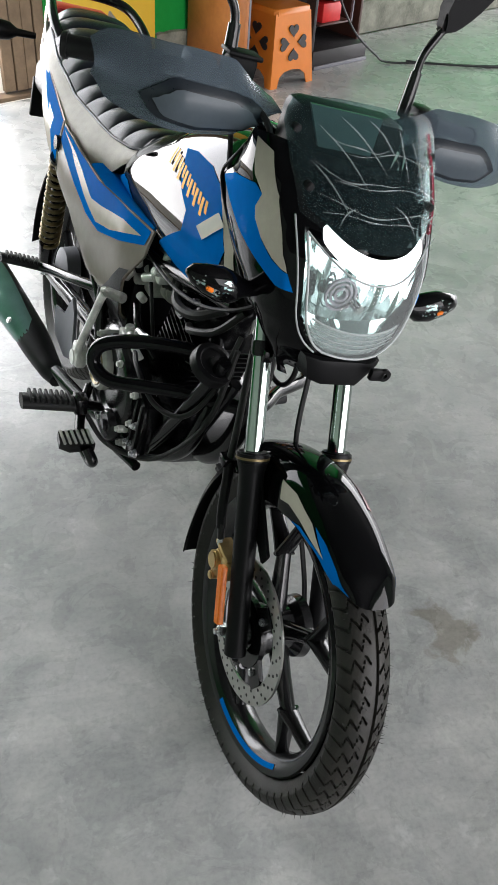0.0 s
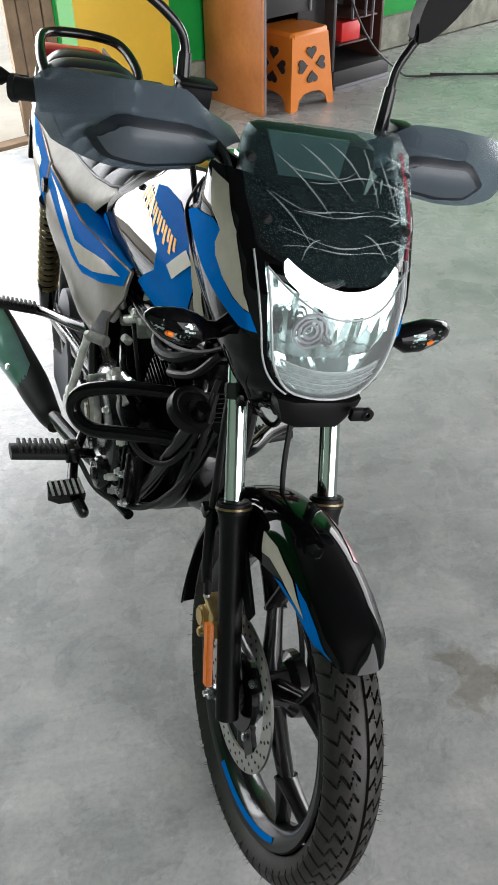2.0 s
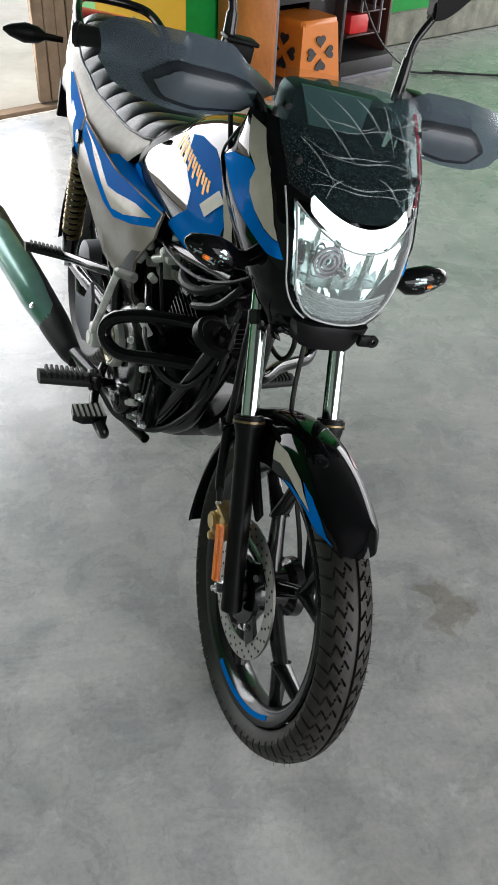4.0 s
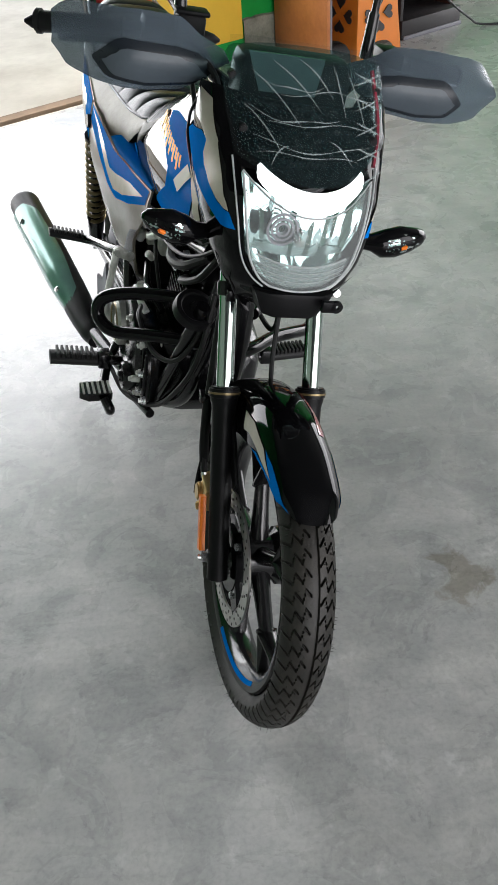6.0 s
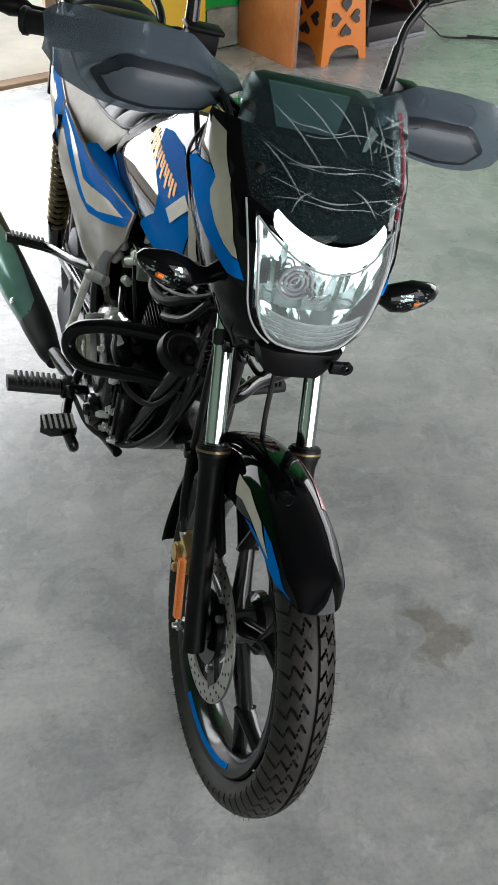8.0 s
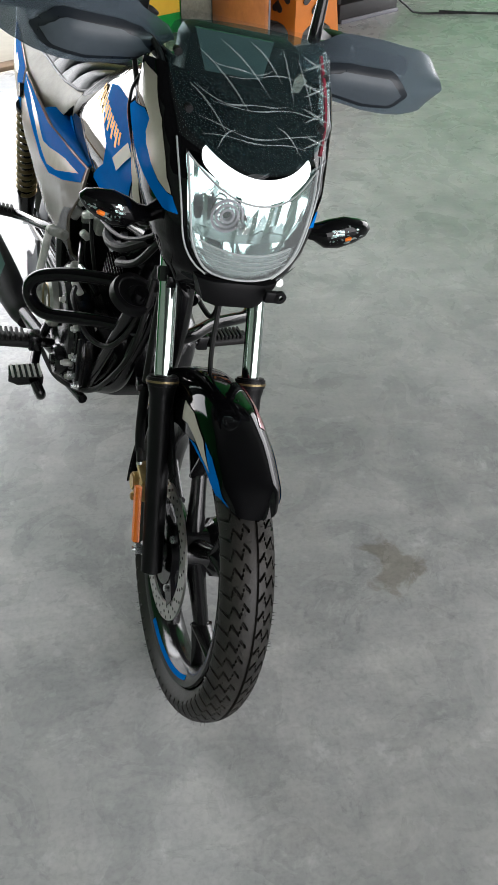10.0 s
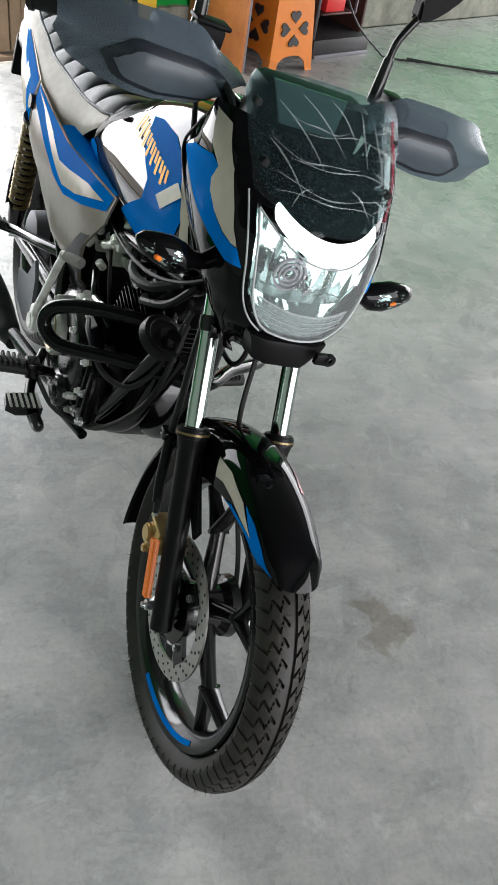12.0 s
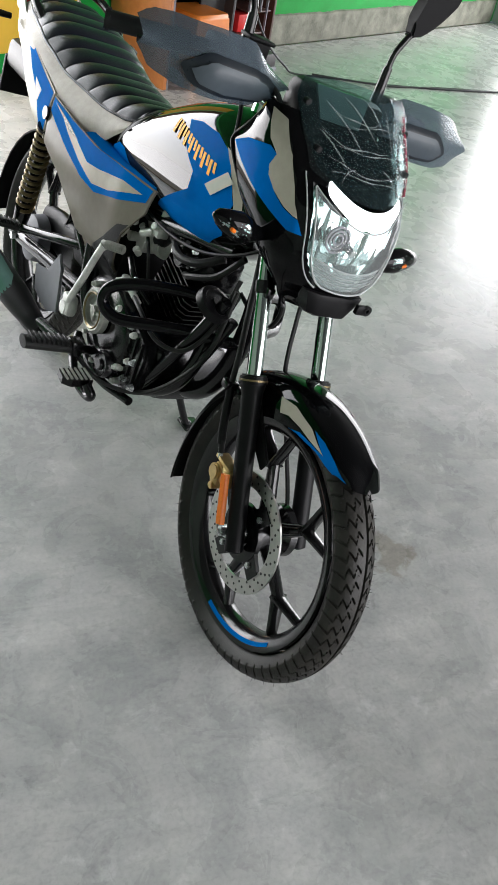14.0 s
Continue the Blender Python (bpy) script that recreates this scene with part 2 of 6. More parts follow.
M_RIM = mat("satin_black_rim", (0.008, 0.008, 0.0085), 0.17, vary=0.2, scale=30, spec=0.45)
M_BLUE = mat("gloss_blue_decal", (0.001, 0.125, 0.44), 0.22, vary=0.06, scale=60, spec=0.0, coat=0.02)
M_SILVER = mat("silver_decal", (0.40, 0.37, 0.31), 0.16, vary=0.06, scale=60, spec=0.06)
M_GREY = mat("warm_grey_panel", (0.17, 0.152, 0.125), 0.22, vary=0.06, scale=60, spec=0.08)
M_GOLD = mat("gold_badge", (0.66, 0.33, 0.03), 0.45, metal=0.1, vary=0.1, scale=90, spec=0.1)
M_SEAT = mat("black_leatherette", (0.010, 0.012, 0.019), 0.36, spec=0.32, vary=0.15, scale=60, bump=0.2, bump_scale=700)
M_SEATSIDE = mat("beige_grey_leatherette", (0.34, 0.30, 0.24), 0.48, vary=0.12, scale=60, bump=0.4, bump_scale=700)
M_AMBER = mat("amber_reflector", (0.70, 0.16, 0.01), 0.3, vary=0.1, scale=200, spec=0.25)
M_TAPE = mat("masking_tape", (0.42, 0.43, 0.36), 0.6, vary=0.08)
M_RED_STRIPE = mat("dark_red_stripe", (0.22, 0.012, 0.03), 0.2, coat=0.6)
M_FROST = clear("frosted_lamp_lens", (0.34, 0.41, 0.40), 0.42, 0.30, 0.5, 60)
# the teal is the green surroundings' reflection, put into the steel's base colour
M_SHIELD = mat("polished_shield_reflect_tint", (0.13, 0.25, 0.22), 0.16, metal=0.3, vary=0.12, scale=25)
# grey-teal base paints what the instrument glass reflects
M_DIAL = mat("instrument_glass_reflection", (0.13, 0.155, 0.155), 0.12, vary=0.1, scale=30)
M_REFLECTOR = mat("mirrored_reflector", (0.34, 0.48, 0.46), 0.10, metal=1.0, vary=0.06, scale=30)
M_LENSGREY = mat("frosted_lens_rim", (0.30, 0.32, 0.32), 0.25, vary=0.05)
M_GUARD = clear("smoked_hand_guard", (0.100, 0.126, 0.150), 0.58, 0.24, through_tint=(0.62, 0.68, 0.71), gloss=0.12)
M_GUARDIN = mat("smoked_guard_window", (0.055, 0.068, 0.080), 0.34, vary=0.1, scale=20, spec=0.25)
M_GUARDRIM = mat("dark_guard_frame", (0.012, 0.016, 0.021), 0.30, vary=0.1, scale=20, spec=0.3)
M_VISOR = clear("smoked_visor", (0.010, 0.030, 0.034), 0.16, 0.06, through_tint=(0.76, 0.88, 0.88), gloss=0.35)
M_WRAP = clear("clear_wrapping_film", (0.08, 0.10, 0.10), 0.10, 0.12, 0.15, 24, gloss=0.06, through_tint=(0.97, 0.98, 0.98))
M_LENS = clear("clear_headlamp_lens", (0.75, 0.80, 0.80), 0.13, 0.05)
M_LAMPLENS = clear("clear_indicator_lens", (0.40, 0.46, 0.44), 0.42, 0.08)
M_DRL = bpy.data.materials.new("lit_daylight_strip")
M_DRL.use_nodes = True
M_DRL.node_tree.nodes["Principled BSDF"].inputs["Emission Color"].default_value = (0.93, 0.98, 1.0, 1)
M_DRL.node_tree.nodes["Principled BSDF"].inputs["Emission Strength"].default_value = 3.2
M_DRL.node_tree.nodes["Principled BSDF"].inputs["Roughness"].default_value = 0.2

# ---- building blocks ----
I4 = Matrix.Identity(4)


def part(name, bm, material, parent=None, label="", m=I4, sharp=38):
    """Links a bmesh as one mesh object, under a thing or a part if given."""
    bmesh.ops.transform(bm, matrix=m, verts=bm.verts)
    bmesh.ops.recalc_face_normals(bm, faces=bm.faces)
    me = bpy.data.meshes.new(name)
    bm.to_mesh(me)
    bm.free()
    me.materials.append(material)
    me.polygons.foreach_set("use_smooth", [True] * len(me.polygons))
    me.set_sharp_from_angle(angle=radians(sharp))
    ob = new(name, me)
    if parent is not None:
        ob.parent = parent
    if label:
        ob["label"] = label
    return ob


def thing(name, label, category, group="", at=(0, 0, 0)):
    ob = new(name)
    ob.empty_display_size = 0.05
    return tagged(ob, label, category, group)


def merge(*bms):
    out = bmesh.new()
    for b in bms:
        me = bpy.data.meshes.new("tmp")
        b.to_mesh(me)
        b.free()
        out.from_mesh(me)
        bpy.data.meshes.remove(me)
    return out


def box(lo, hi, bevel=0.0, seg=2):
    bm = bmesh.new()
    c = [(a + b) / 2 for a, b in zip(lo, hi)]
    s = [abs(b - a) for a, b in zip(lo, hi)]
    bmesh.ops.create_cube(bm, size=1, matrix=Matrix.Translation(c) @ Matrix.Diagonal((*s, 1)))
    if bevel:
        bmesh.ops.bevel(bm, geom=bm.edges[:], offset=bevel, segments=seg, affect="EDGES", profile=0.5)
    return bm


def rod(a, b, r, r2=None, seg=20, bevel=0.0):
    """A round bar from a to b."""
    a, b = Vector(a), Vector(b)
    d = b - a
    bm = bmesh.new()
    m = Matrix.Translation((a + b) / 2) @ d.to_track_quat("Z", "Y").to_matrix().to_4x4()
    bmesh.ops.create_cone(bm, cap_ends=True, segments=seg, radius1=r, radius2=r if r2 is None else r2, depth=d.length, matrix=m)
    if bevel:
        rim = [e for e in bm.edges if len(e.link_faces) == 2 and any(len(f.verts) > 4 for f in e.link_faces)]
        bmesh.ops.bevel(bm, geom=rim, offset=bevel, segments=2, affect="EDGES")
    return bm


def smooth_path(pts, steps=8):
    """Catmull-Rom through the points."""
    p = [Vector(q) for q in pts]
    p = [2 * p[0] - p[1]] + p + [2 * p[-1] - p[-2]]
    out = []
    for i in range(1, len(p) - 2):
        for k in range(steps):
            t = k / steps
            out.append(0.5 * (2 * p[i] + (p[i + 1] - p[i - 1]) * t + (2 * p[i - 1] - 5 * p[i] + 4 * p[i + 1] - p[i + 2]) * t * t + (3 * p[i] - p[i - 1] - 3 * p[i + 1] + p[i + 2]) * t ** 3))
    out.append(p[-2])
    return out


def tube(pts, r, seg=12, steps=8, taper=None):
    """A bent round bar or hose through the points; taper gives the radius along it."""
    path = smooth_path(pts, steps) if steps else [Vector(q) for q in pts]
    bm = bmesh.new()
    rings, side = [], None
    for i, q in enumerate(path):
        d = (path[min(i + 1, len(path) - 1)] - path[max(i - 1, 0)]).normalized()
        if side is None:
            side = d.orthogonal().normalized()
        side = (side - d * side.dot(d)).normalized()
        up = d.cross(side)
        rad = taper(i / (len(path) - 1)) if taper else r
        rings.append([bm.verts.new(q + rad * (math.cos(a) * side + math.sin(a) * up)) for a in (2 * math.pi * k / seg for k in range(seg))])
    for a, b in zip(rings, rings[1:]):
        for k in range(seg):
            bm.faces.new((a[k], a[(k + 1) % seg], b[(k + 1) % seg], b[k]))
    bm.faces.new(rings[0])
    bm.faces.new(rings[-1][::-1])
    return bm


def loft(rings, closed=True, caps=True):
    """A skin over rings of equally many points."""
    bm = bmesh.new()
    vs = [[bm.verts.new(q) for q in ring] for ring in rings]
    n = len(vs[0])
    for a, b in zip(vs, vs[1:]):
        for k in range(n if closed else n - 1):
            bm.faces.new((a[k], a[(k + 1) % n], b[(k + 1) % n], b[k]))
    if caps and closed:
        bm.faces.new(vs[0])
        bm.faces.new(vs[-1][::-1])
    return bm


def lathe(profile, centre, axis="X", seg=64, closed=False):
    """Turns (radius, offset along the axis) about an axis through the centre."""
    bm = bmesh.new()
    rings = []
    for k in range(seg):
        a = 2 * math.pi * k / seg
        ring = []
        for r, x in profile:
            p = (x, r * math.cos(a), r * math.sin(a))
            if axis == "Z":
                p = (r * math.cos(a), r * math.sin(a), x)
            if axis == "Y":
                p = (r * math.cos(a), x, r * math.sin(a))
            ring.append(bm.verts.new(Vector(centre) + Vector(p)))
        rings.append(ring)
    n = len(profile)
    for i in range(seg):
        a, b = rings[i], rings[(i + 1) % seg]
        for k in range(n if closed else n - 1):
            bm.faces.new((a[k], a[(k + 1) % n], b[(k + 1) % n], b[k]))
    return bm


def plate(outline, lo, hi, axis=0, bevel=0.0):
    """A flat plate of an outline, with thickness from lo to hi along an axis (0 x, 1 y, 2 z)."""
    def at(p, h):
        q = list(p)
        q.insert(axis, h)
        return q
    bm = bmesh.new()
    a = [bm.verts.new(at(p, lo)) for p in outline]
    b = [bm.verts.new(at(p, hi)) for p in outline]
    n = len(outline)
    bm.faces.new(a)
    bm.faces.new(b[::-1])
    for k in range(n):
        bm.faces.new((a[k], b[k], b[(k + 1) % n], a[(k + 1) % n]))
    if bevel:
        bmesh.ops.bevel(bm, geom=bm.edges[:], offset=bevel, segments=2, affect="EDGES")
    return bm


def shell(bm, thick):
    """Gives an open skin its thickness."""
    bmesh.ops.recalc_face_normals(bm, faces=bm.faces)
    bmesh.ops.solidify(bm, geom=bm.faces[:], thickness=thick)
    return bm


def lerp(stops, x):
    """Reads a smooth curve given as (x, y) stops."""
    if x <= stops[0][0]:
        return stops[0][1]
    for (a, ya), (b, yb) in zip(stops, stops[1:]):
        if x <= b:
            t = (x - a) / (b - a)
            t = t * t * (3 - 2 * t) * 0.5 + t * 0.5
            return ya + (yb - ya) * t
    return stops[-1][1]


def curve(pts, steps=4):
    """Rounds an outline."""
    p = [Vector((*q, 0)) for q in pts]
    n = len(p)
    out = []
    for i in range(n):
        a, b, c, d = p[i - 1], p[i], p[(i + 1) % n], p[(i + 2) % n]
        for k in range(steps):
            t = k / steps
            q = 0.5 * (2 * b + (c - a) * t + (2 * a - 5 * b + 4 * c - d) * t * t + (3 * b - a - 3 * c + d) * t ** 3)
            out.append((q.x, q.y))
    return out


def wrap(outline, skin, axis, side, lift=0.0012, fine=0.012):
    """A thin sticker of that outline laid on a skin, shot along an axis from one side."""
    from mathutils.bvhtree import BVHTree
    tree = BVHTree.FromBMesh(skin)
    bm = bmesh.new()

    def at(p, h):
        q = list(p)
        q.insert(axis, h)
        return q
    bm.faces.new([bm.verts.new(at(p, 0)) for p in outline])
    bmesh.ops.triangulate(bm, faces=bm.faces[:])
    for _ in range(7):
        long = [e for e in bm.edges if e.calc_length() > fine]
        if not long:
            break
        bmesh.ops.subdivide_edges(bm, edges=long, cuts=1)
        bmesh.ops.triangulate(bm, faces=[f for f in bm.faces if len(f.verts) > 3])
    way = Vector((0, 0, 0))
    way[axis] = -side
    lost = []
    for v in bm.verts:
        o = v.co.copy()
        o[axis] = side * 2.0
        hit, nor, _, _ = tree.ray_cast(o, way)
        if hit is None:
            hit, nor, _, _ = tree.find_nearest(Vector([*(v.co[k] if k != axis else side * 0.15 for k in range(3))]))
            if (hit - v.co).length > 0.2 + abs(hit[axis]):
                lost.append(v)
        if nor.dot(way) > 0:
            nor = -nor
        v.co = hit + nor * lift
    bmesh.ops.delete(bm, geom=lost, context="VERTS")
    return bm


# ---- the room ----
# floor: one sheet, inside and out
bm = bmesh.new()
bmesh.ops.create_grid(bm, x_segments=2, y_segments=2, size=0.5, matrix=WALL @ Matrix.Translation((1.0, -5.2, 0)) @ Matrix.Diagonal((14, 10.32, 1, 1)))
tagged(part("floor", bm, M_FLOOR), "worn grey trowelled cement floor with a soft shine", "floor", kind="structure")
bm = bmesh.new()
bmesh.ops.create_grid(bm, x_segments=2, y_segments=2, size=400, matrix=Matrix.Translation((0, 0, -0.03)))
tagged(part("ground", bm, M_EARTH), "pale sandy ground outside in sunlight", "ground", kind="structure")

TH = 0.16


def wall_run(name, x0, x1, z0, z1, material, label, y0=0.0, y1=TH, parent=None):
    ob = part(name, box((x0, y0, z0), (x1, y1, z1)), material, parent, m=WALL)
    if parent is None:
        tagged(ob, label, "wall", kind="structure")
    return ob


w = wall_run("wall_north", DOOR_R, 5.25, 0.0, 3.1, M_GREEN, "smooth wall painted bright green")
wall_run("wall_north_west", -6.0, DOOR_L, 0.0, 3.1, M_GREEN, "smooth wall painted bright green")
wall_run("wall_north_lintel", DOOR_L, DOOR_R, DOOR_H, 3.1, M_GREEN, "green wall over the doorway")
# painted fields
tagged(part("trim", box((-0.56, -0.004, 0.10), (0.0, 0.0, 2.2)), M_YELLOW, m=WALL), "yellow painted wall panel", "wall panel", kind="structure")
tagged(part("trim", box((-0.645, -0.012, 0.0), (-0.562, 0.0, 2.25)), M_MINT, m=WALL), "pale green painted door frame", "door frame", kind="structure")
# bare cement skirting with a ragged top
bm = bmesh.new()
random.seed(4)
xs = [i * 0.0315 for i in range(161)]
top = [0.190 + 0.010 * noise.noise(Vector((x * 5, 0, 3))) + 0.008 * noise.noise(Vector((x * 23, 1, 0))) for x in xs]
a = [bm.verts.new((x, -0.016 - 0.004 * noise.noise(Vector((x * 9, 4, 0))), 0.0)) for x in xs]
b = [bm.verts.new((x, -0.018 - 0.004 * noise.noise(Vector((x * 9, 7, 0))), z)) for x, z in zip(xs, top)]
c = [bm.verts.new((x, 0.004, z + 0.008)) for x, z in zip(xs, top)]
for p, q in ((a, b), (b, c)):
    for k in range(160):
        bm.faces.new((p[k], p[k + 1], q[k + 1], q[k]))
tagged(part("baseboard", bm, M_PLASTER, m=WALL), "rough bare cement skirting at the wall foot", "skirting", kind="structure")
# door threshold and the wooden door leaf standing open
tagged(part("door_sill", box((DOOR_L, -0.03, 0.0), (DOOR_R, 0.05, 0.022), 0.004), M_PLANK, m=WALL), "worn brown wooden threshold of the doorway", "threshold", kind="structure")
leaf = thing("door_1", "open door of weathered brown planks", "door")
leaf["kind"] = "structure"
for k in range(4):
    part("plank", box((-0.90 + 0.062 * k, 0.012 - 0.03 * (k % 2) * 0.2, 0.03), (-0.90 + 0.062 * k + 0.058, 0.045, 2.2), 0.003, 1), M_PLANK, leaf, m=WALL)
# the remaining walls and the ceiling: unseen, added to shape bounce and reflections
tagged(part("ceiling", box((-6.0, -10.3, 3.1), (8.0, 0.3, 3.25)), M_ROOF, m=WALL), "unseen dark ceiling closing the room", "ceiling", kind="structure")
for nm, x0, x1, y0, y1, z0, z1 in (("wall_south", -6, -3.8, -7.8, -7.65, 0, 3.1), ("wall_south_east", 1.2, 5.1, -7.8, -7.65, 0, 3.1), ("wall_south_lintel", -3.8, 1.2, -7.8, -7.65, 2.7, 3.1),
                                   ("wall_west", -6.15, -6, -7.8, 0, 0, 3.1), ("wall_east", 5.1, 5.25, -0.4, 0, 0, 3.1), ("wall_east_south", 5.1, 5.25, -7.8, -5.1, 0, 3.1), ("wall_east_lintel", 5.1, 5.25, -5.1, -0.4, 2.6, 3.1)):
    tagged(part(nm, box((x0, y0, z0), (x1, y1, z1)), M_GREENFAR, m=WALL), "unseen plain green wall closing the room", "wall", kind="structure")

# ---- the motorcycle: leaning on its side stand, bars turned a little ----
MB = pose(-0.0085, -0.0012, 0.002, 0, 13, 13)
MF = pose(-0.014, -0.0012, 0.002, 0, 14, 9.5)
bike = thing("motorcycle", "black and blue commuter motorcycle leaning on its side stand", "motorcycle")
bike.matrix_world = Matrix.Identity(4)


def fpart(name, bm, material, parent=None, label="", sharp=38):
    return part(name, bm, material, parent or bike, label, MF, sharp)


def bpart(name, bm, material, parent=None, label="", sharp=38):
    return part(name, bm, material, parent or bike, label, MB, sharp)


AXLE = Vector((0, 0, 0.292))
RAKE = radians(29)


def leg(t, u, out=0.0, ahead=0.0):
    """A point t metres up a fork leg."""
    return Vector((u + out, -0.018 + t * math.sin(RAKE) - ahead * math.cos(RAKE), 0.288 + t * math.cos(RAKE) + ahead * math.sin(RAKE)))


def tyre_mesh(radius, half, bead, turns, across, tread=True):
    """A tyre with lightning grooves cut into the tread."""
    prof = []
    for k in range(across + 1):
        a = -1 + 2 * k / across
        ang = a * radians(118)
        x = half * math.sin(ang) * (1.0 - 0.55 * max(0.0, abs(ang) - radians(88)))
        crown = math.cos(ang)
        r = radius - 0.034 + 0.034 * crown if crown > 0 else radius - 0.034 + 0.046 * crown
        prof.append((x, max(r, bead - 0.002), a))
    pitch = 2 * math.pi * radius / 64
    verts = np.zeros((turns, across + 1, 3))
    th = np.arange(turns) * 2 * np.pi / turns
    s = th * radius
    for k, (x, r, a) in enumerate(prof):
        depth = np.zeros(turns)
        ax = abs(x)
        if tread and abs(a) < 0.80:
            # the path of the groove from the middle outwards: run, jog back, run again
            off = 0.0
            for x0, x1, slope in ((0.0, 0.015, 1.35), (0.015, 0.019, -5.0), (0.019, 0.029, 1.45), (0.029, 0.0325, -5.0), (0.0325, 0.05, 0.9)):
                off += slope * max(0.0, min(ax, x1) - x0)
            ph = (s + off + (0.5 * pitch if x > 0 else 0.0)) % pitch
            d = np.minimum(ph, pitch - ph)
            wide = 0.0023 if ax > 0.007 else 0.0
            depth = np.where(d < wide, 0.0058, 0.0) * (1.0 if abs(a) < 0.72 else 0.5)
            if abs(x - 0.0035) < 0.0021:
                depth = np.full(turns, 0.0042)
        verts[:, k, 0] = x
        verts[:, k, 1] = (r - depth) * np.cos(th)
        verts[:, k, 2] = (r - depth) * np.sin(th)
    n = across + 1
    i = np.arange(turns)[:, None]
    k = np.arange(across)[None, :]
    faces = np.stack([i * n + k, i * n + k + 1, ((i + 1) % turns) * n + k + 1, ((i + 1) % turns) * n + k], -1).reshape(-1, 4)
    me = bpy.data.meshes.new("tyre")
    me.from_pydata(verts.reshape(-1, 3).tolist(), [], faces.tolist())
    return me


def wheel(name, centre, m, radius, half, tread_turns, across, disc):
    hub_ob = None
    me = tyre_mesh(radius, half, 0.222, tread_turns, across)
    me.transform(m @ Matrix.Translation(centre))
    me.materials.append(M_TYRE)
    me.polygons.foreach_set("use_smooth", [True] * len(me.polygons))
    me.set_sharp_from_angle(angle=radians(42))
    # rim: a dished barrel with two flanges
    c = centre
    rim_prof = [(0.233, -0.0325), (0.236, -0.028), (0.230, -0.022), (0.218, -0.018), (0.210, -0.010), (0.208, 0.0), (0.210, 0.010), (0.218, 0.018), (0.230, 0.022), (0.236, 0.028), (0.233, 0.0325),
                (0.224, 0.031), (0.214, 0.026), (0.203, 0.014), (0.201, 0.0), (0.203, -0.014), (0.214, -0.026), (0.224, -0.031)]
    rim = part(name, lathe(rim_prof, c, seg=96, closed=True), M_RIM, bike, "satin black alloy wheel with forked spokes", m)
    ty = new("tyre", me)
    ty.parent = rim
    # hub
    part("hub", lathe([(0.0, -0.062), (0.020, -0.062), (0.024, -0.05), (0.043, -0.045), (0.046, -0.03), (0.038, -0.012), (0.038, 0.02), (0.052, 0.03), (0.054, 0.045), (0.03, 0.05), (0.022, 0.062), (0.0, 0.062)], c, seg=40), M_RIM, rim, m=m)
    # spokes: one root that forks in two before it meets the rim
    for k in range(5):
        a0 = 2 * math.pi * k / 5 + radians(63)
        bms = []

        def pt(a, r, x=0.0):
            return c + Vector((x, r * math.cos(a), r * math.sin(a)))
        root, fork = pt(a0, 0.034), pt(a0 + 0.03, 0.136)
        for seg_pts, w0, w1 in (((root, fork), 0.017, 0.0105), ((fork, pt(a0 - 0.20, 0.204)), 0.0085, 0.0072), ((fork, pt(a0 + 0.27, 0.204)), 0.0085, 0.0072)):
            p, q = seg_pts
            d = (q - p).normalized()
            side = Vector((1, 0, 0)).cross(d).normalized()
            rings = []
            for pp, ww, hh in ((p - d * 0.006, w0, 0.019), (p.lerp(q, 0.5), (w0 + w1) / 2, 0.015), (q + d * 0.006, w1, 0.013)):
                rings.append([pp + side * ww * math.cos(t) * (0.8 if abs(math.sin(t)) > 0.9 else 1) + Vector((1, 0, 0)) * hh * math.sin(t) for t in (2 * math.pi * j / 10 for j in range(10))])
            bms.append(loft(rings))
        part("spoke", merge(*bms), M_RIM, rim, m=m)
    return rim


front_wheel = wheel("front_wheel", AXLE, MF, 0.2935, 0.042, 1900, 112, True)

# fine rubber hairs on the new tyre
random.seed(11)
bm = bmesh.new()
for _ in range(420):
    a, ang = random.uniform(0, 2 * math.pi), random.choice((-1, 1)) * radians(random.choice((18, 38, 58, 74)) + random.uniform(-3, 3))
    x, r = 0.042 * math.sin(ang), 0.2935 - 0.034 + 0.034 * math.cos(ang)
    out = Vector((math.sin(ang), math.cos(ang) * math.cos(a), math.cos(ang) * math.sin(a)))
    p = AXLE + Vector((x, r * math.cos(a), r * math.sin(a)))
    t1 = out.orthogonal().normalized() * 0.0006
    t2 = out.cross(t1)
    tip = p + out * random.uniform(0.004, 0.009) + Vector((random.uniform(-1, 1), random.uniform(-1, 1), random.uniform(-1, 1))) * 0.002
    vs = [bm.verts.new(p + q) for q in (t1, -t1 * 0.5 + t2, -t1 * 0.5 - t2)] + [bm.verts.new(tip)]
    for f in ((0, 1, 3), (1, 2, 3), (2, 0, 3)):
        bm.faces.new([vs[i] for i in f])
tagged(fpart("rubber_hairs", bm, M_RUBBER, front_wheel), "fine rubber hairs of a new tyre", kind="stuff")

# blue tape along a stretch of the rim
bm = bmesh.new()
ra = [[AXLE + Vector((x, r * math.cos(t), r * math.sin(t))) for r, x in ((0.2225, -0.0312), (0.219, -0.0292), (0.2145, -0.0272))] for t in (radians(216 + k * 2.0) for k in range(30))]
fpart("rim_tape", loft(ra, closed=False), M_BLUE, front_wheel, "bright blue rim stripe")

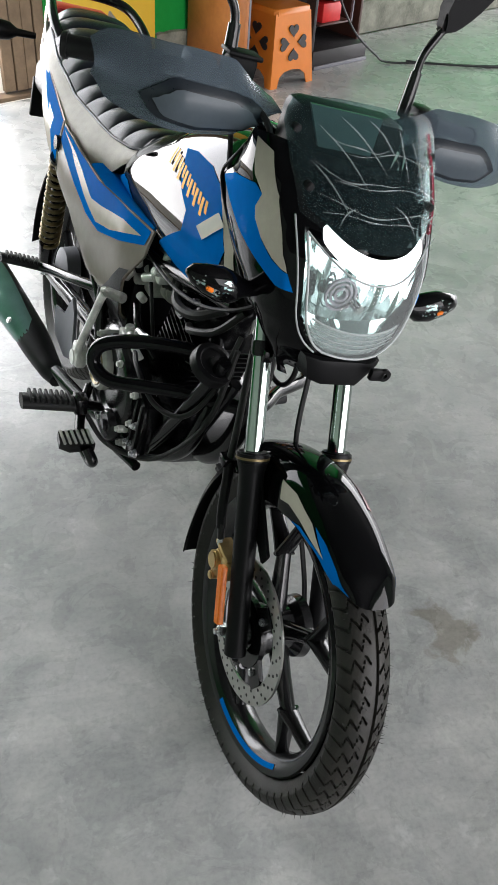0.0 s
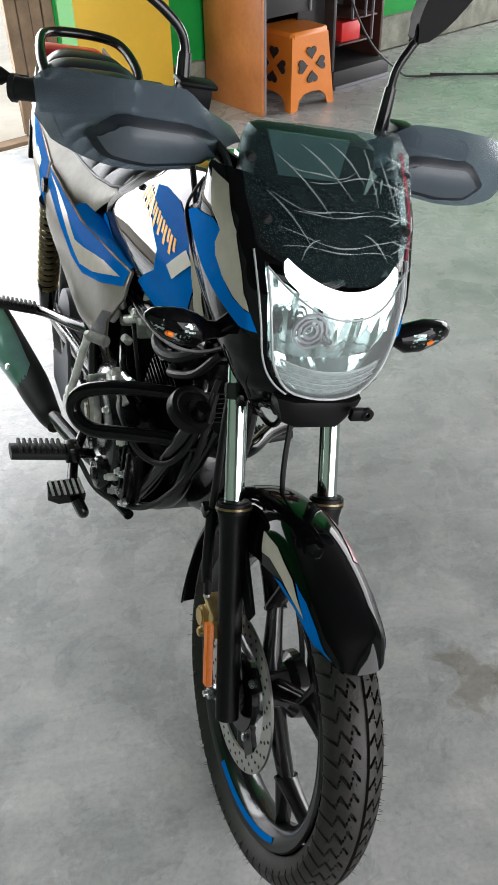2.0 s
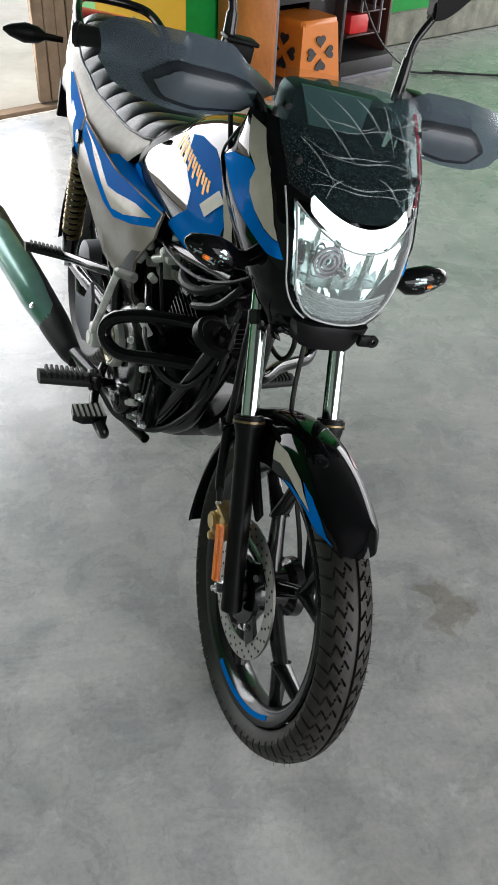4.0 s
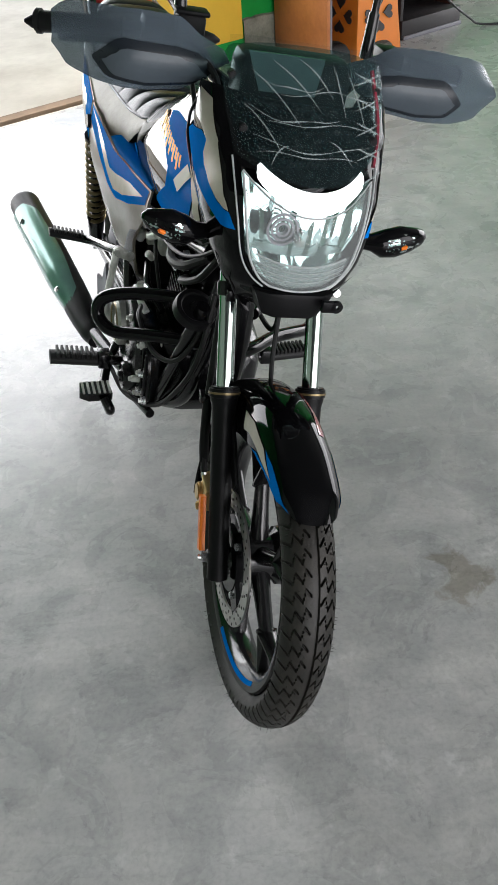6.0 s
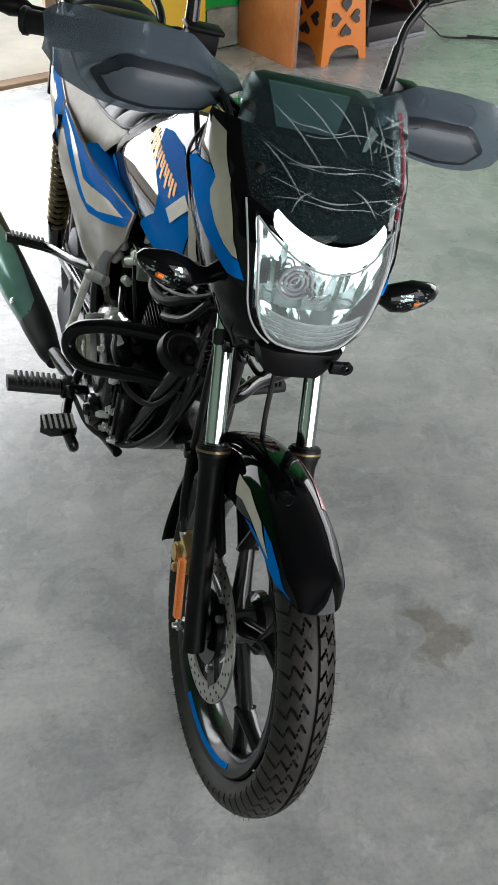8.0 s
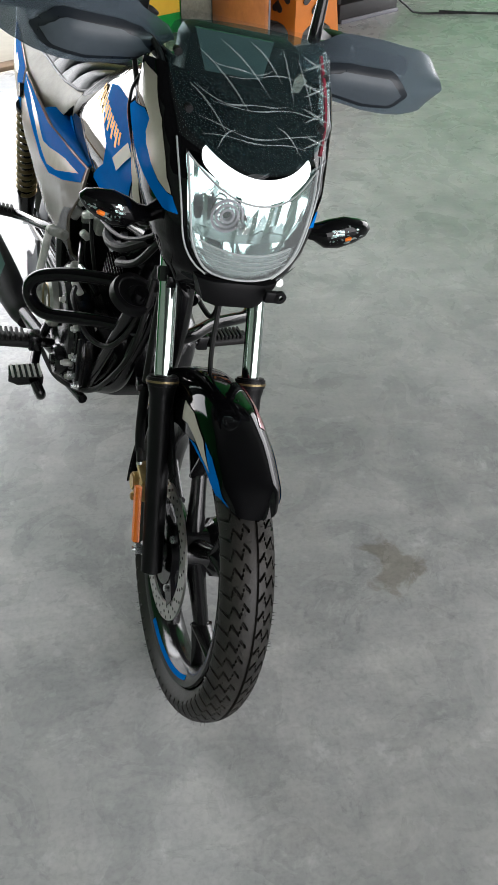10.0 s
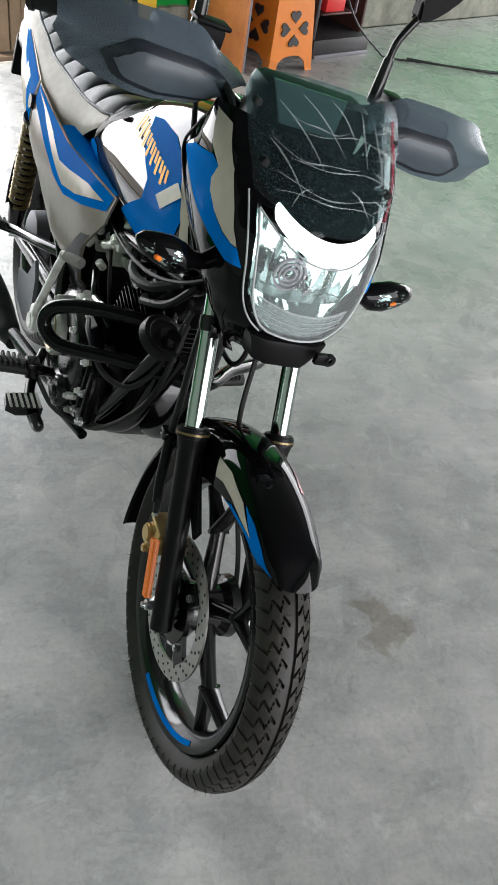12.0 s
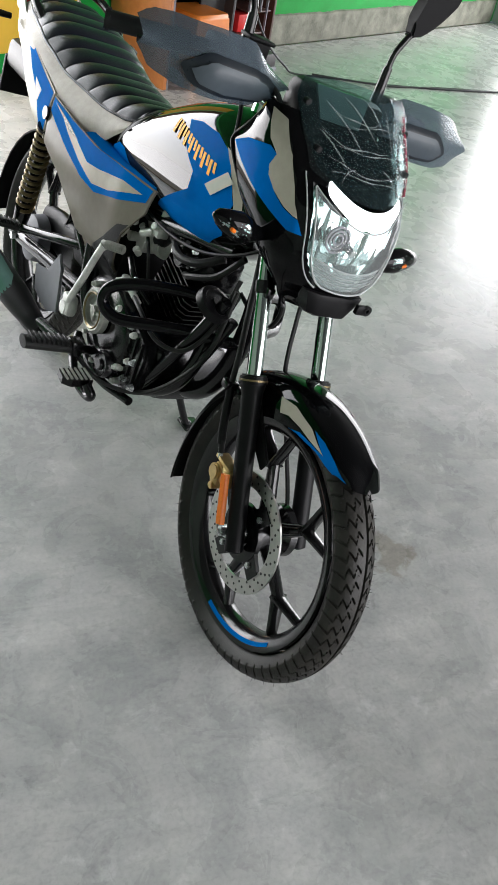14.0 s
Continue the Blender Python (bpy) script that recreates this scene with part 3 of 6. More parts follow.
# brake disc with its drilled ring, carrier and bolts
DX = -0.050
disc = fpart("brake_disc", lathe([(0.122, DX - 0.002), (0.122, DX + 0.002), (0.092, DX + 0.002), (0.092, DX - 0.002)], AXLE, seg=90, closed=True), M_DISC, front_wheel, "drilled steel brake disc")
# the holes are solid near-black discs, their shade put into the colour
bms = []
for ring, (r, n) in enumerate(((0.117, 24), (0.1075, 24), (0.098, 24))):
    for k in range(n):
        a = 2 * math.pi * (k + ring / 3) / n
        p = AXLE + Vector((DX, r * math.cos(a), r * math.sin(a)))
        bms.append(rod(p - Vector((0.0026, 0, 0)), p + Vector((0.0026, 0, 0)), 0.0027, seg=8))
fpart("hole_shade", merge(*bms), M_NEARBLACK, disc)
bms = [lathe([(0.060, DX - 0.006), (0.060, DX + 0.004), (0.030, DX + 0.004), (0.030, DX - 0.006)], AXLE, seg=40, closed=True)]
for k in range(4):
    a = 2 * math.pi * k / 4 + 0.5
    q = [(0.050, a - 0.62), (0.094, a - 0.20), (0.096, a + 0.16), (0.050, a + 0.30)]
    bms.append(plate([(r * math.cos(t), 0.292 + r * math.sin(t)) for r, t in q], DX - 0.0045, DX + 0.0035, 0))
fpart("disc_carrier", merge(*bms), M_FRAME, disc, "black disc carrier")
for k in range(4):
    a = 2 * math.pi * k / 4 + 0.5
    p = AXLE + Vector((DX - 0.005, 0.068 * math.cos(a), 0.068 * math.sin(a)))
    fpart("bolt", rod(p + Vector((0.002, 0, 0)), p - Vector((0.005, 0, 0)), 0.0065, seg=6, bevel=0.001), M_STEEL, disc)

# fork
for u, nm in ((-0.077, "fork_leg"), (0.077, "fork_leg")):
    low = fpart("fork_leg", merge(tube([leg(-0.024, u), leg(-0.01, u), leg(0.06, u), leg(0.18, u), leg(0.27, u), leg(0.300, u)], 0.02, 24, 4, taper=lambda t: lerp([(0, 0.013), (0.10, 0.0185), (0.4, 0.0182), (0.85, 0.0205), (1, 0.0245)], t)),
                                  rod(leg(0.299, u), leg(0.318, u), 0.0268, 0.0262, 28, 0.003)), M_PLASTIC, None, "black lower fork leg")
    fpart("dust_seal_ring", rod(leg(0.306, u), leg(0.3095, u), 0.0275, seg=28), M_SPRING, low, "thin gold ring")
    fpart("fork_tube", rod(leg(0.317, u), leg(0.64, u), 0.0152, seg=28), M_CHROME, low, "chromed fork tube")
    band = fpart("fork_clamp", merge(rod(leg(0.468, u), leg(0.492, u), 0.0195, seg=24, bevel=0.002), box(leg(0.48, u) + Vector((-0.008, -0.026, -0.011)), leg(0.48, u) + Vector((0.008, -0.010, 0.009)), 0.002)), M_FRAME, low)
    fpart("bolt", rod(leg(0.48, u, 0.030, 0.010), leg(0.48, u, 0.030, 0.022), 0.007, seg=12, bevel=0.0015), M_STEEL, low)
fpart("axle", rod(AXLE + Vector((-0.086, 0, 0)), AXLE + Vector((0.100, 0, 0)), 0.0075, seg=16), M_STEEL, front_wheel)
fpart("axle_nut", merge(rod(AXLE + Vector((-0.092, 0.004, 0)), AXLE + Vector((-0.104, 0.004, 0)), 0.0095, seg=6, bevel=0.001), rod(AXLE + Vector((-0.086, 0.004, 0)), AXLE + Vector((-0.092, 0.004, 0)), 0.013, seg=20, bevel=0.001), rod(AXLE + Vector((-0.104, 0.004, 0)), AXLE + Vector((-0.110, 0.004, 0)), 0.005, seg=12)), M_STEEL, front_wheel, "zinc-plated axle nut")

# brake caliper, its hose and the side reflector
cal = fpart("brake_caliper", merge(box((-0.098, 0.052, 0.352), (-0.062, 0.084, 0.392), 0.008), box((-0.100, 0.078, 0.335), (-0.074, 0.108, 0.386), 0.009), rod((-0.106, 0.094, 0.366), (-0.07, 0.094, 0.366), 0.017, seg=20, bevel=0.003), rod((-0.104, 0.088, 0.336), (-0.07, 0.088, 0.336), 0.008, seg=14, bevel=0.002), box((-0.098, 0.06, 0.388), (-0.07, 0.115, 0.396), 0.002)), M_BRASS, None, "gold brake caliper")
fpart("bleed_bolt", rod((-0.094, 0.104, 0.390), (-0.094, 0.116, 0.408), 0.005, seg=8), M_STEEL, cal)
fpart("caliper_bracket", plate([(0.02, 0.31), (0.055, 0.325), (0.085, 0.40), (0.07, 0.42), (0.03, 0.37)], -0.072, -0.064, 0, 0.002), M_FRAME, cal)
a, b = leg(0.028, -0.077, -0.026, -0.018), leg(0.125, -0.077, -0.026, -0.018)
d = (b - a).normalized()
side = Vector((0, d.z, -d.y))
bm = loft([[p + side * sy * 0.0085 + Vector((sx, 0, 0)) for sx, sy in ((-0.006, -0.8), (-0.006, 0.8), (-0.003, 1), (0.004, 1), (0.004, -1), (-0.003, -1))] for p in (a, a + d * 0.004, b - d * 0.004, b)])
fpart("reflector", bm, M_AMBER, None, "amber side reflector on the fork")
fpart("reflector_stay", rod(leg(0.022, -0.077, -0.024, -0.018), leg(0.006, -0.077, -0.022, -0.016), 0.0045, seg=10), M_STEEL)
hose = fpart("brake_hose", tube([(-0.094, 0.108, 0.400), (-0.096, 0.135, 0.45), (-0.094, 0.165, 0.52), (-0.090, 0.185, 0.575), (-0.080, 0.225, 0.65), (-0.06, 0.285, 0.74), (-0.06, 0.32, 0.86)], 0.006, 10, 8), M_RUBBER, None, "black brake hose")
fpart("hose_sleeve", tube([(-0.094, 0.120, 0.415), (-0.096, 0.135, 0.45), (-0.094, 0.165, 0.52)], 0.0085, 10, 6), M_PLASTIC, hose)
fpart("hose_clip", merge(box((-0.108, 0.158, 0.512), (-0.080, 0.182, 0.528), 0.003), box((-0.09, 0.14, 0.515), (-0.078, 0.18, 0.524), 0.002)), M_FRAME, hose)

# front mudguard: a glossy front half with skirts, a matt rear flap
def guard_ring(th, hw, drop, r0, flat=3.2, n=17, cut=0.0):
    ring = []
    for k in range(n):
        x = -1 + 2 * k / (n - 1)
        u = hw * math.sin(x * math.pi / 2)
        r = r0 - drop * abs(x) ** flat
        a = th - cut * abs(x) ** 2.5
        ring.append(AXLE + Vector((u, r * math.cos(a), r * math.sin(a))))
    return ring


rings = []
for k in range(52):
    deg = 50 + (125 - 50) * (1 - (1 - k / 51) ** 1.35)
    th = radians(deg)
    end = max(0.0, (deg - 117) / 6.5)
    hw = lerp([(50, 0.056), (64, 0.060), (80, 0.060), (100, 0.055), (112, 0.051), (119, 0.047), (125, 0.040)], deg)
    drop = lerp([(50, 0.030), (58, 0.066), (66, 0.086), (80, 0.076), (95, 0.062), (110, 0.044), (119, 0.030), (125, 0.018)], deg)
    rings.append(guard_ring(th, hw, drop, 0.318 - 0.006 * end, 2.5, 25, radians(6) * end))
mg = shell(loft(rings, closed=False), 0.003)
mg_skin = mg.copy()
mudguard = fpart("front_mudguard", mg, M_BLACK, None, "gloss black front mudguard with blue and silver flashes")

for sd in (-1, 1):
    fpart("flash", wrap([(0.010, 0.540), (-0.020, 0.553), (-0.056, 0.556), (-0.092, 0.557), (-0.046, 0.578), (-0.080, 0.576), (-0.118, 0.566), (-0.156, 0.550), (-0.120, 0.525), (-0.070, 0.512), (-0.020, 0.515)], mg_skin, 0, sd, 0.0012, 0.007), M_BLUE, mudguard, "blue flash on the mudguard")
    fpart("flash", wrap([(0.064, 0.570), (0.020, 0.580), (-0.040, 0.576), (-0.092, 0.558), (-0.056, 0.558), (-0.014, 0.560), (0.022, 0.558), (0.044, 0.548)], mg_skin, 0, sd, 0.0019, 0.007), M_SILVER, mudguard, "silver flash on the mudguard")
fpart("red_stripe", wrap([(0.030, -0.04), (0.040, -0.04), (0.044, 0.02), (0.040, 0.10), (0.034, 0.10), (0.036, 0.02)], mg_skin, 2, 1, 0.0010, 0.007), M_RED_STRIPE, mudguard, "thin dark red pinstripe")
mg_skin.free()
rings = []
for k in range(24):
    deg = -20 + 76 * k / 23
    hw = lerp([(-20, 0.056), (0, 0.050), (30, 0.046), (56, 0.046)], deg)
    rings.append(guard_ring(radians(deg), hw, lerp([(-20, 0.012), (20, 0.022), (56, 0.03)], deg), 0.307, 2.4, 11))
fpart("mudguard_flap", shell(loft(rings, closed=False), 0.003), M_PLASTIC, mudguard, "matt black mudguard flap")
for u in (-0.062, 0.062):
    fpart("mudguard_stay", plate([(0.02, 0.43), (0.06, 0.45), (0.125, 0.50), (0.15, 0.545), (0.13, 0.555), (0.07, 0.50), (0.01, 0.455)], u - 0.003, u + 0.003, 0, 0.002), M_PLASTIC, mudguard)

# ---- head: cowl, lamp, visor ----
V0 = [(0.705, 0.150), (0.735, 0.118), (0.765, 0.104), (0.80, 0.100), (0.84, 0.102), (0.885, 0.114), (0.92, 0.134), (0.96, 0.170), (1.00, 0.208), (1.04, 0.242), (1.075, 0.272)]
HB = [(0.705, 0.050), (0.735, 0.070), (0.765, 0.090), (0.80, 0.105), (0.84, 0.114), (0.885, 0.120), (0.92, 0.125), (0.96, 0.132), (1.00, 0.135), (1.04, 0.131), (1.062, 0.117), (1.075, 0.094)]
ED = [(0.705, 0.02), (0.75, 0.03), (0.80, 0.040), (0.88, 0.050), (0.93, 0.056), (0.98, 0.051), (1.02, 0.056), (1.075, 0.045)]


def face(u, w, lift=0.0):
    """The front of the cowl: a bowed shield."""
    b = lerp(HB, w)
    return Vector((u, lerp(V0, w) + lerp(ED, w) * min(1.3, abs(u) / b) ** 2.2 - lift, w))


def face_patch(rows, lift, cols=25, thick=0.0):
    """A skin on the cowl's front: rows of (left, right, height in the middle, height at the ends)."""
    rings = []
    for ul, ur, wm, we in rows:
        ring = []
        for k in range(cols):
            u = ul + (ur - ul) * k / (cols - 1)
            x = 2 * k / (cols - 1) - 1
            ring.append(face(u, wm + (we - wm) * x * x, lift))
        rings.append(ring)
    bm = loft(rings, closed=False)
    return shell(bm, thick) if thick else bm


# black cowl with its flanks running back beside the tank
rings = []
for k in range(45):
    w = 0.705 + (1.008 - 0.705) * k / 44
    b = lerp(HB, w)
    back = lerp([(0.705, 0.17), (0.74, 0.185), (0.80, 0.262), (0.86, 0.345), (0.895, 0.398), (0.912, 0.404), (0.94, 0.366), (0.97, 0.350), (1.035, 0.345)], w)
    flare = lerp([(0.705, 0.0), (0.80, 0.012), (0.86, 0.018), (0.92, 0.012), (0.96, 0.010), (1.035, -0.006)], w)
    ring = []
    edge = face(b, w, -0.008)
    for j in range(9, 0, -1):
        t = j / 9
        ring.append(Vector((b + flare * t + 0.012 * math.sin(math.pi * t), edge.y + (back - edge.y) * t, w - 0.012 * t)))
    n = 41
    for j in range(n):
        u = b * (1 - 2 * j / (n - 1))
        lw = lerp([(0.768, 0.046), (0.780, 0.060), (0.796, 0.073), (0.817, 0.083), (0.85, 0.090), (0.888, 0.096), (0.926, 0.100)], w)
        inside = min(1.0, max(0.0, (lw - abs(u)) / 0.010)) * min(1.0, max(0.0, (w - 0.770) / 0.008)) * min(1.0, max(0.0, (0.925 - w) / 0.010))
        ring.append(face(u, w, -0.008 - 0.075 * inside))
    for j in range(1, 10):
        t = j / 9
        ring.append(Vector((-b - flare * t - 0.012 * math.sin(math.pi * t), edge.y + (back - edge.y) * t, w - 0.012 * t)))
    rings.append(ring)
cw = shell(loft(rings, closed=False), 0.003)
cw_skin = cw.copy()
cowl = fpart("headlamp_cowl", cw, M_BLACK, None, "gloss black headlamp cowl with blue and silver flanks", 55)
for sd in (-1, 1):
    fpart("flash", wrap([(0.392, 0.904), (0.345, 0.925), (0.270, 0.941), (0.251, 0.934), (0.262, 0.913), (0.252, 0.895), (0.226, 0.879), (0.193, 0.866), (0.160, 0.862), (0.146, 0.842), (0.170, 0.838), (0.225, 0.850), (0.290, 0.866), (0.345, 0.884)], cw_skin, 0, sd, 0.0012, 0.008), M_BLUE, cowl, "blue flash on the cowl")
    fpart("flash", wrap([(0.300, 0.996), (0.262, 0.990), (0.220, 0.945), (0.188, 0.906), (0.168, 0.875), (0.161, 0.863), (0.192, 0.868), (0.227, 0.881), (0.253, 0.897), (0.260, 0.912), (0.250, 0.934), (0.275, 0.951), (0.290, 0.975)], cw_skin, 0, sd, 0.002, 0.008), M_SILVER, cowl, "silver flash on the cowl")
cw_skin.free()

for sd in (-1, 1):
    fpart("cowl_edge", tube([(sd * 0.126, 0.346, 0.990), (sd * 0.136, 0.352, 0.968), (sd * 0.144, 0.366, 0.940), (sd * 0.138, 0.403, 0.908), (sd * 0.139, 0.392, 0.888), (sd * 0.134, 0.345, 0.852), (sd * 0.120, 0.265, 0.792)], 0.0026, 8, 5), M_PLASTIC, cowl, "black rolled edge of the cowl")

# lamp: reflector bowl, bulb, chromed frame, lit strip, clear lens
OUTLINE = [(-0.052, 0.052, 0.764, 0.769), (-0.068, 0.068, 0.768, 0.777), (-0.083, 0.083, 0.778, 0.793), (-0.093, 0.093, 0.798, 0.815), (-0.1, 0.1, 0.828, 0.85), (-0.107, 0.107, 0.856, 0.888), (-0.112, 0.112, 0.88, 0.926)]
LENS = [(-0.046, 0.046, 0.768, 0.772), (-0.060, 0.060, 0.772, 0.780), (-0.073, 0.073, 0.782, 0.796), (-0.083, 0.083, 0.800, 0.817), (-0.090, 0.090, 0.828, 0.850), (-0.096, 0.096, 0.856, 0.888), (-0.100, 0.100, 0.880, 0.922)]
bowl = bmesh.new()
gr = []
for ul, ur, wm, we in LENS:
    row = []
    for k in range(33):
        u = ul + (ur - ul) * k / 32
        x = 2 * k / 32 - 1
        w = wm + (we - wm) * x * x
        deep = 0.008 + 0.048 * max(0.0, 1 - (abs(u) / 0.098) ** 2.2) * max(0.0, min(1.0, (w - 0.765) / 0.035)) + 0.0030 * ((u * 38 + 0.3) % 1.0) * (w > 0.80) + 0.0008 * math.sin(u * 380) + 0.003 * ((w * 45) % 1.0)
        row.append(bowl.verts.new(face(u, w, -deep)))
    gr.append(row)
for a, b in zip(gr, gr[1:]):
    for k in range(32):
        bowl.faces.new((a[k], a[k + 1], b[k + 1], b[k]))
lamp = fpart("headlamp", bowl, M_REFLECTOR, None, "clear headlamp with a lit white daylight strip", 20)
bulb = fpart("bulb", merge(rod((-0.012, 0.152, 0.845), (-0.010, 0.112, 0.842), 0.007, seg=16, bevel=0.002), lathe([(0.010, 0.150), (0.012, 0.146), (0.012, 0.140), (0.008, 0.150)], (-0.012, 0, 0.845), "Y", 24)), M_CHROME, lamp)
for rad in (0.024, 0.017, 0.010):
    fpart("lamp_ring", lathe([(rad, 0.140), (rad + 0.0012, 0.134), (rad - 0.0022, 0.134), (rad - 0.003, 0.142)], (-0.034, 0, 0.852), "Y", 36), M_GREYTRIM, bulb, "grey ring behind the lens")
fpart("lower_lens", face_patch([(-0.045, 0.045, 0.770, 0.774), (-0.059, 0.059, 0.774, 0.782), (-0.072, 0.072, 0.783, 0.797), (-0.079, 0.079, 0.798, 0.812), (-0.081, 0.081, 0.806, 0.818)], -0.008), M_FROST, lamp, "frosted lower lens")
fpart("lens_ridge", merge(*[tube([face(-0.072 + 0.144 * k / 8, w + 0.010 * (k / 4 - 1) ** 2, -0.006) for k in range(9)], r, 6, 3) for w, r in ((0.807, 0.0016), (0.796, 0.0007), (0.788, 0.0007), (0.780, 0.0007))]), M_LENSGREY, lamp)
fpart("lamp_frame", merge(*[tube([face(ul * s, we, 0.001) for ul, ur, wm, we in LENS], 0.0018, 8, 4) for s in (1, -1)], tube([face(-0.100 + 0.200 * k / 12, 0.880 + 0.042 * (k / 6 - 1) ** 2 + 0.002, 0.002) for k in range(13)], 0.0014, 8, 3), tube([face(-0.046 + 0.092 * k / 6, 0.768 + 0.004 * (k / 3 - 1) ** 2, 0.001) for k in range(7)], 0.0018, 8, 3)), M_LENSGREY, lamp, "pale silver lamp trim")
for s in (1, -1):
    fpart("trim_line", tube([face(s * (ul - 0.001), we - 0.003 + 0.002 * i, -0.004) for i, (ul, ur, wm, we) in enumerate(OUTLINE)], 0.0015, 8, 4), M_LENSGREY, lamp, "thin silver outline beside the lamp")
DRL = [(-0.076, 0.076, 0.886, 0.914), (-0.081, 0.081, 0.892, 0.919), (-0.083, 0.083, 0.901, 0.926), (-0.082, 0.082, 0.909, 0.934), (-0.078, 0.078, 0.914, 0.938)]
fpart("light_strip", face_patch(DRL, 0.004), M_DRL, lamp, "lit white daylight strip")
fpart("lens", face_patch(LENS, 0.0035, 25), M_LENS, lamp, "clear curved lens")
fpart("chin", merge(loft([[Vector((x * s, y, w)) for x, y in ((-1, 0.150), (-0.92, yf + 0.012), (-0.6, yf), (0.6, yf), (0.92, yf + 0.012), (1, 0.150))] for s, yf, w in ((0.040, 0.120, 0.712), (0.050, 0.106, 0.720), (0.066, 0.103, 0.752), (0.070, 0.106, 0.760))]), box((0.040, 0.090, 0.740), (0.063, 0.100, 0.758), 0.002), lathe([(0.010, 0.090), (0.010, 0.096), (0.0042, 0.096), (0.0042, 0.090)], (0.064, 0, 0.750), "Y", 20, True), box((-0.05, 0.14, 0.715), (0.05, 0.25, 0.745), 0.004)), M_PLASTIC, cowl, "black lamp bracket")

# visor, its screws and the creased wrapping film
VIS = [(-0.102, 0.102, 0.922, 0.950), (-0.111, 0.111, 0.950, 0.968), (-0.119, 0.119, 0.980, 0.990), (-0.126, 0.126, 1.010, 1.012), (-0.128, 0.128, 1.036, 1.030), (-0.124, 0.124, 1.056, 1.046), (-0.117, 0.117, 1.070, 1.056), (-0.110, 0.110, 1.075, 1.060)]
visor = fpart("visor", face_patch(VIS, 0.006, 27, 0.0025), M_VISOR, cowl, "smoked visor under creased clear film")
random.seed(3)
gr, film = [], bmesh.new()
for i in range(34):
    t = i / 33
    row = []
    for k in range(44):
        x = -1 + 2 * k / 43
        w = 0.922 + 0.158 * t
        u = (0.112 + 0.014 * math.sin(math.pi * t * 0.8)) * x * (1.0 - 0.06 * max(0, t - 0.75) * 4)
        p = face(u, w + 0.020 * x * x * (1 - 1.6 * t), 0.0)
        q = Vector((u * 26, w * 34, 0))
        ridge = abs(noise.noise(q)) ** 0.5 + 0.5 * abs(noise.noise(q * 2.3 + Vector((3, 1, 0)))) ** 0.5
        row.append(film.verts.new(p + Vector((0, -0.0120 + 0.0030 * ridge, 0))))
    gr.append(row)
for a, b in zip(gr, gr[1:]):
    for k in range(43):
        film.faces.new((a[k], a[k + 1], b[k + 1], b[k]))
wrap_film = fpart("wrapping_film", film, M_WRAP, visor, "clear creased plastic film")
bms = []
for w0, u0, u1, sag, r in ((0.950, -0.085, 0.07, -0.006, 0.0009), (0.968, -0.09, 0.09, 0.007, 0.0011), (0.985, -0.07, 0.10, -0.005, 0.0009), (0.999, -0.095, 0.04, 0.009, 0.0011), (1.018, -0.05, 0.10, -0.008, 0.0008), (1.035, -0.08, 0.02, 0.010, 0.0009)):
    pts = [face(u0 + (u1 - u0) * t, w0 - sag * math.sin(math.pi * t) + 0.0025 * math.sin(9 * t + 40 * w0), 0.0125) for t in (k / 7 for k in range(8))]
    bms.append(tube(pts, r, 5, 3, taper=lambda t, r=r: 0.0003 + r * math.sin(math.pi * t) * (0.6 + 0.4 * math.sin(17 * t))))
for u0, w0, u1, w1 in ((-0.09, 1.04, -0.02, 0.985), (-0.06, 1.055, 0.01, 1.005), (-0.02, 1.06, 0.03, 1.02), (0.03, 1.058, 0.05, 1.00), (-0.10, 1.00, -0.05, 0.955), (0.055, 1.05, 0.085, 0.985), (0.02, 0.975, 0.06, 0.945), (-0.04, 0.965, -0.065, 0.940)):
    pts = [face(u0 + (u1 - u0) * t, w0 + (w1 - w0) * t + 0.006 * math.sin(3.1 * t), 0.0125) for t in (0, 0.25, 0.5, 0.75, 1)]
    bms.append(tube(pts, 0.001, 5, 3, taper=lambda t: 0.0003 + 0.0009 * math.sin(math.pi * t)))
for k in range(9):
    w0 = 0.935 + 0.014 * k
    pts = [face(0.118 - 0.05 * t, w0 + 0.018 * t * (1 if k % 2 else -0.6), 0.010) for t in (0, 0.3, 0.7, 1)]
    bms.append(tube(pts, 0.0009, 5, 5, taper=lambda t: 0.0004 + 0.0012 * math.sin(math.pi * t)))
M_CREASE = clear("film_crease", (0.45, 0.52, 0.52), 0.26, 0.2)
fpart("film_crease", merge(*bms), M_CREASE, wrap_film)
for u, w in ((-0.101, 0.972), (-0.113, 1.026), (0.113, 1.026), (0.101, 0.972)):
    p = face(u, w, 0.0)
    fpart("screw", rod(p + Vector((0, 0.004, 0)), p + Vector((0, -0.011, 0)), 0.006, seg=12, bevel=0.0015), M_PLASTIC, visor)
fpart("red_stripe", tube([face(0.104 + 0.010 * math.sin(t * 3), 0.94 + 0.11 * t, 0.003) for t in (0, 0.3, 0.6, 1)], 0.0035, 6, 5), M_RED_STRIPE, cowl, "dark red cowl stripe")
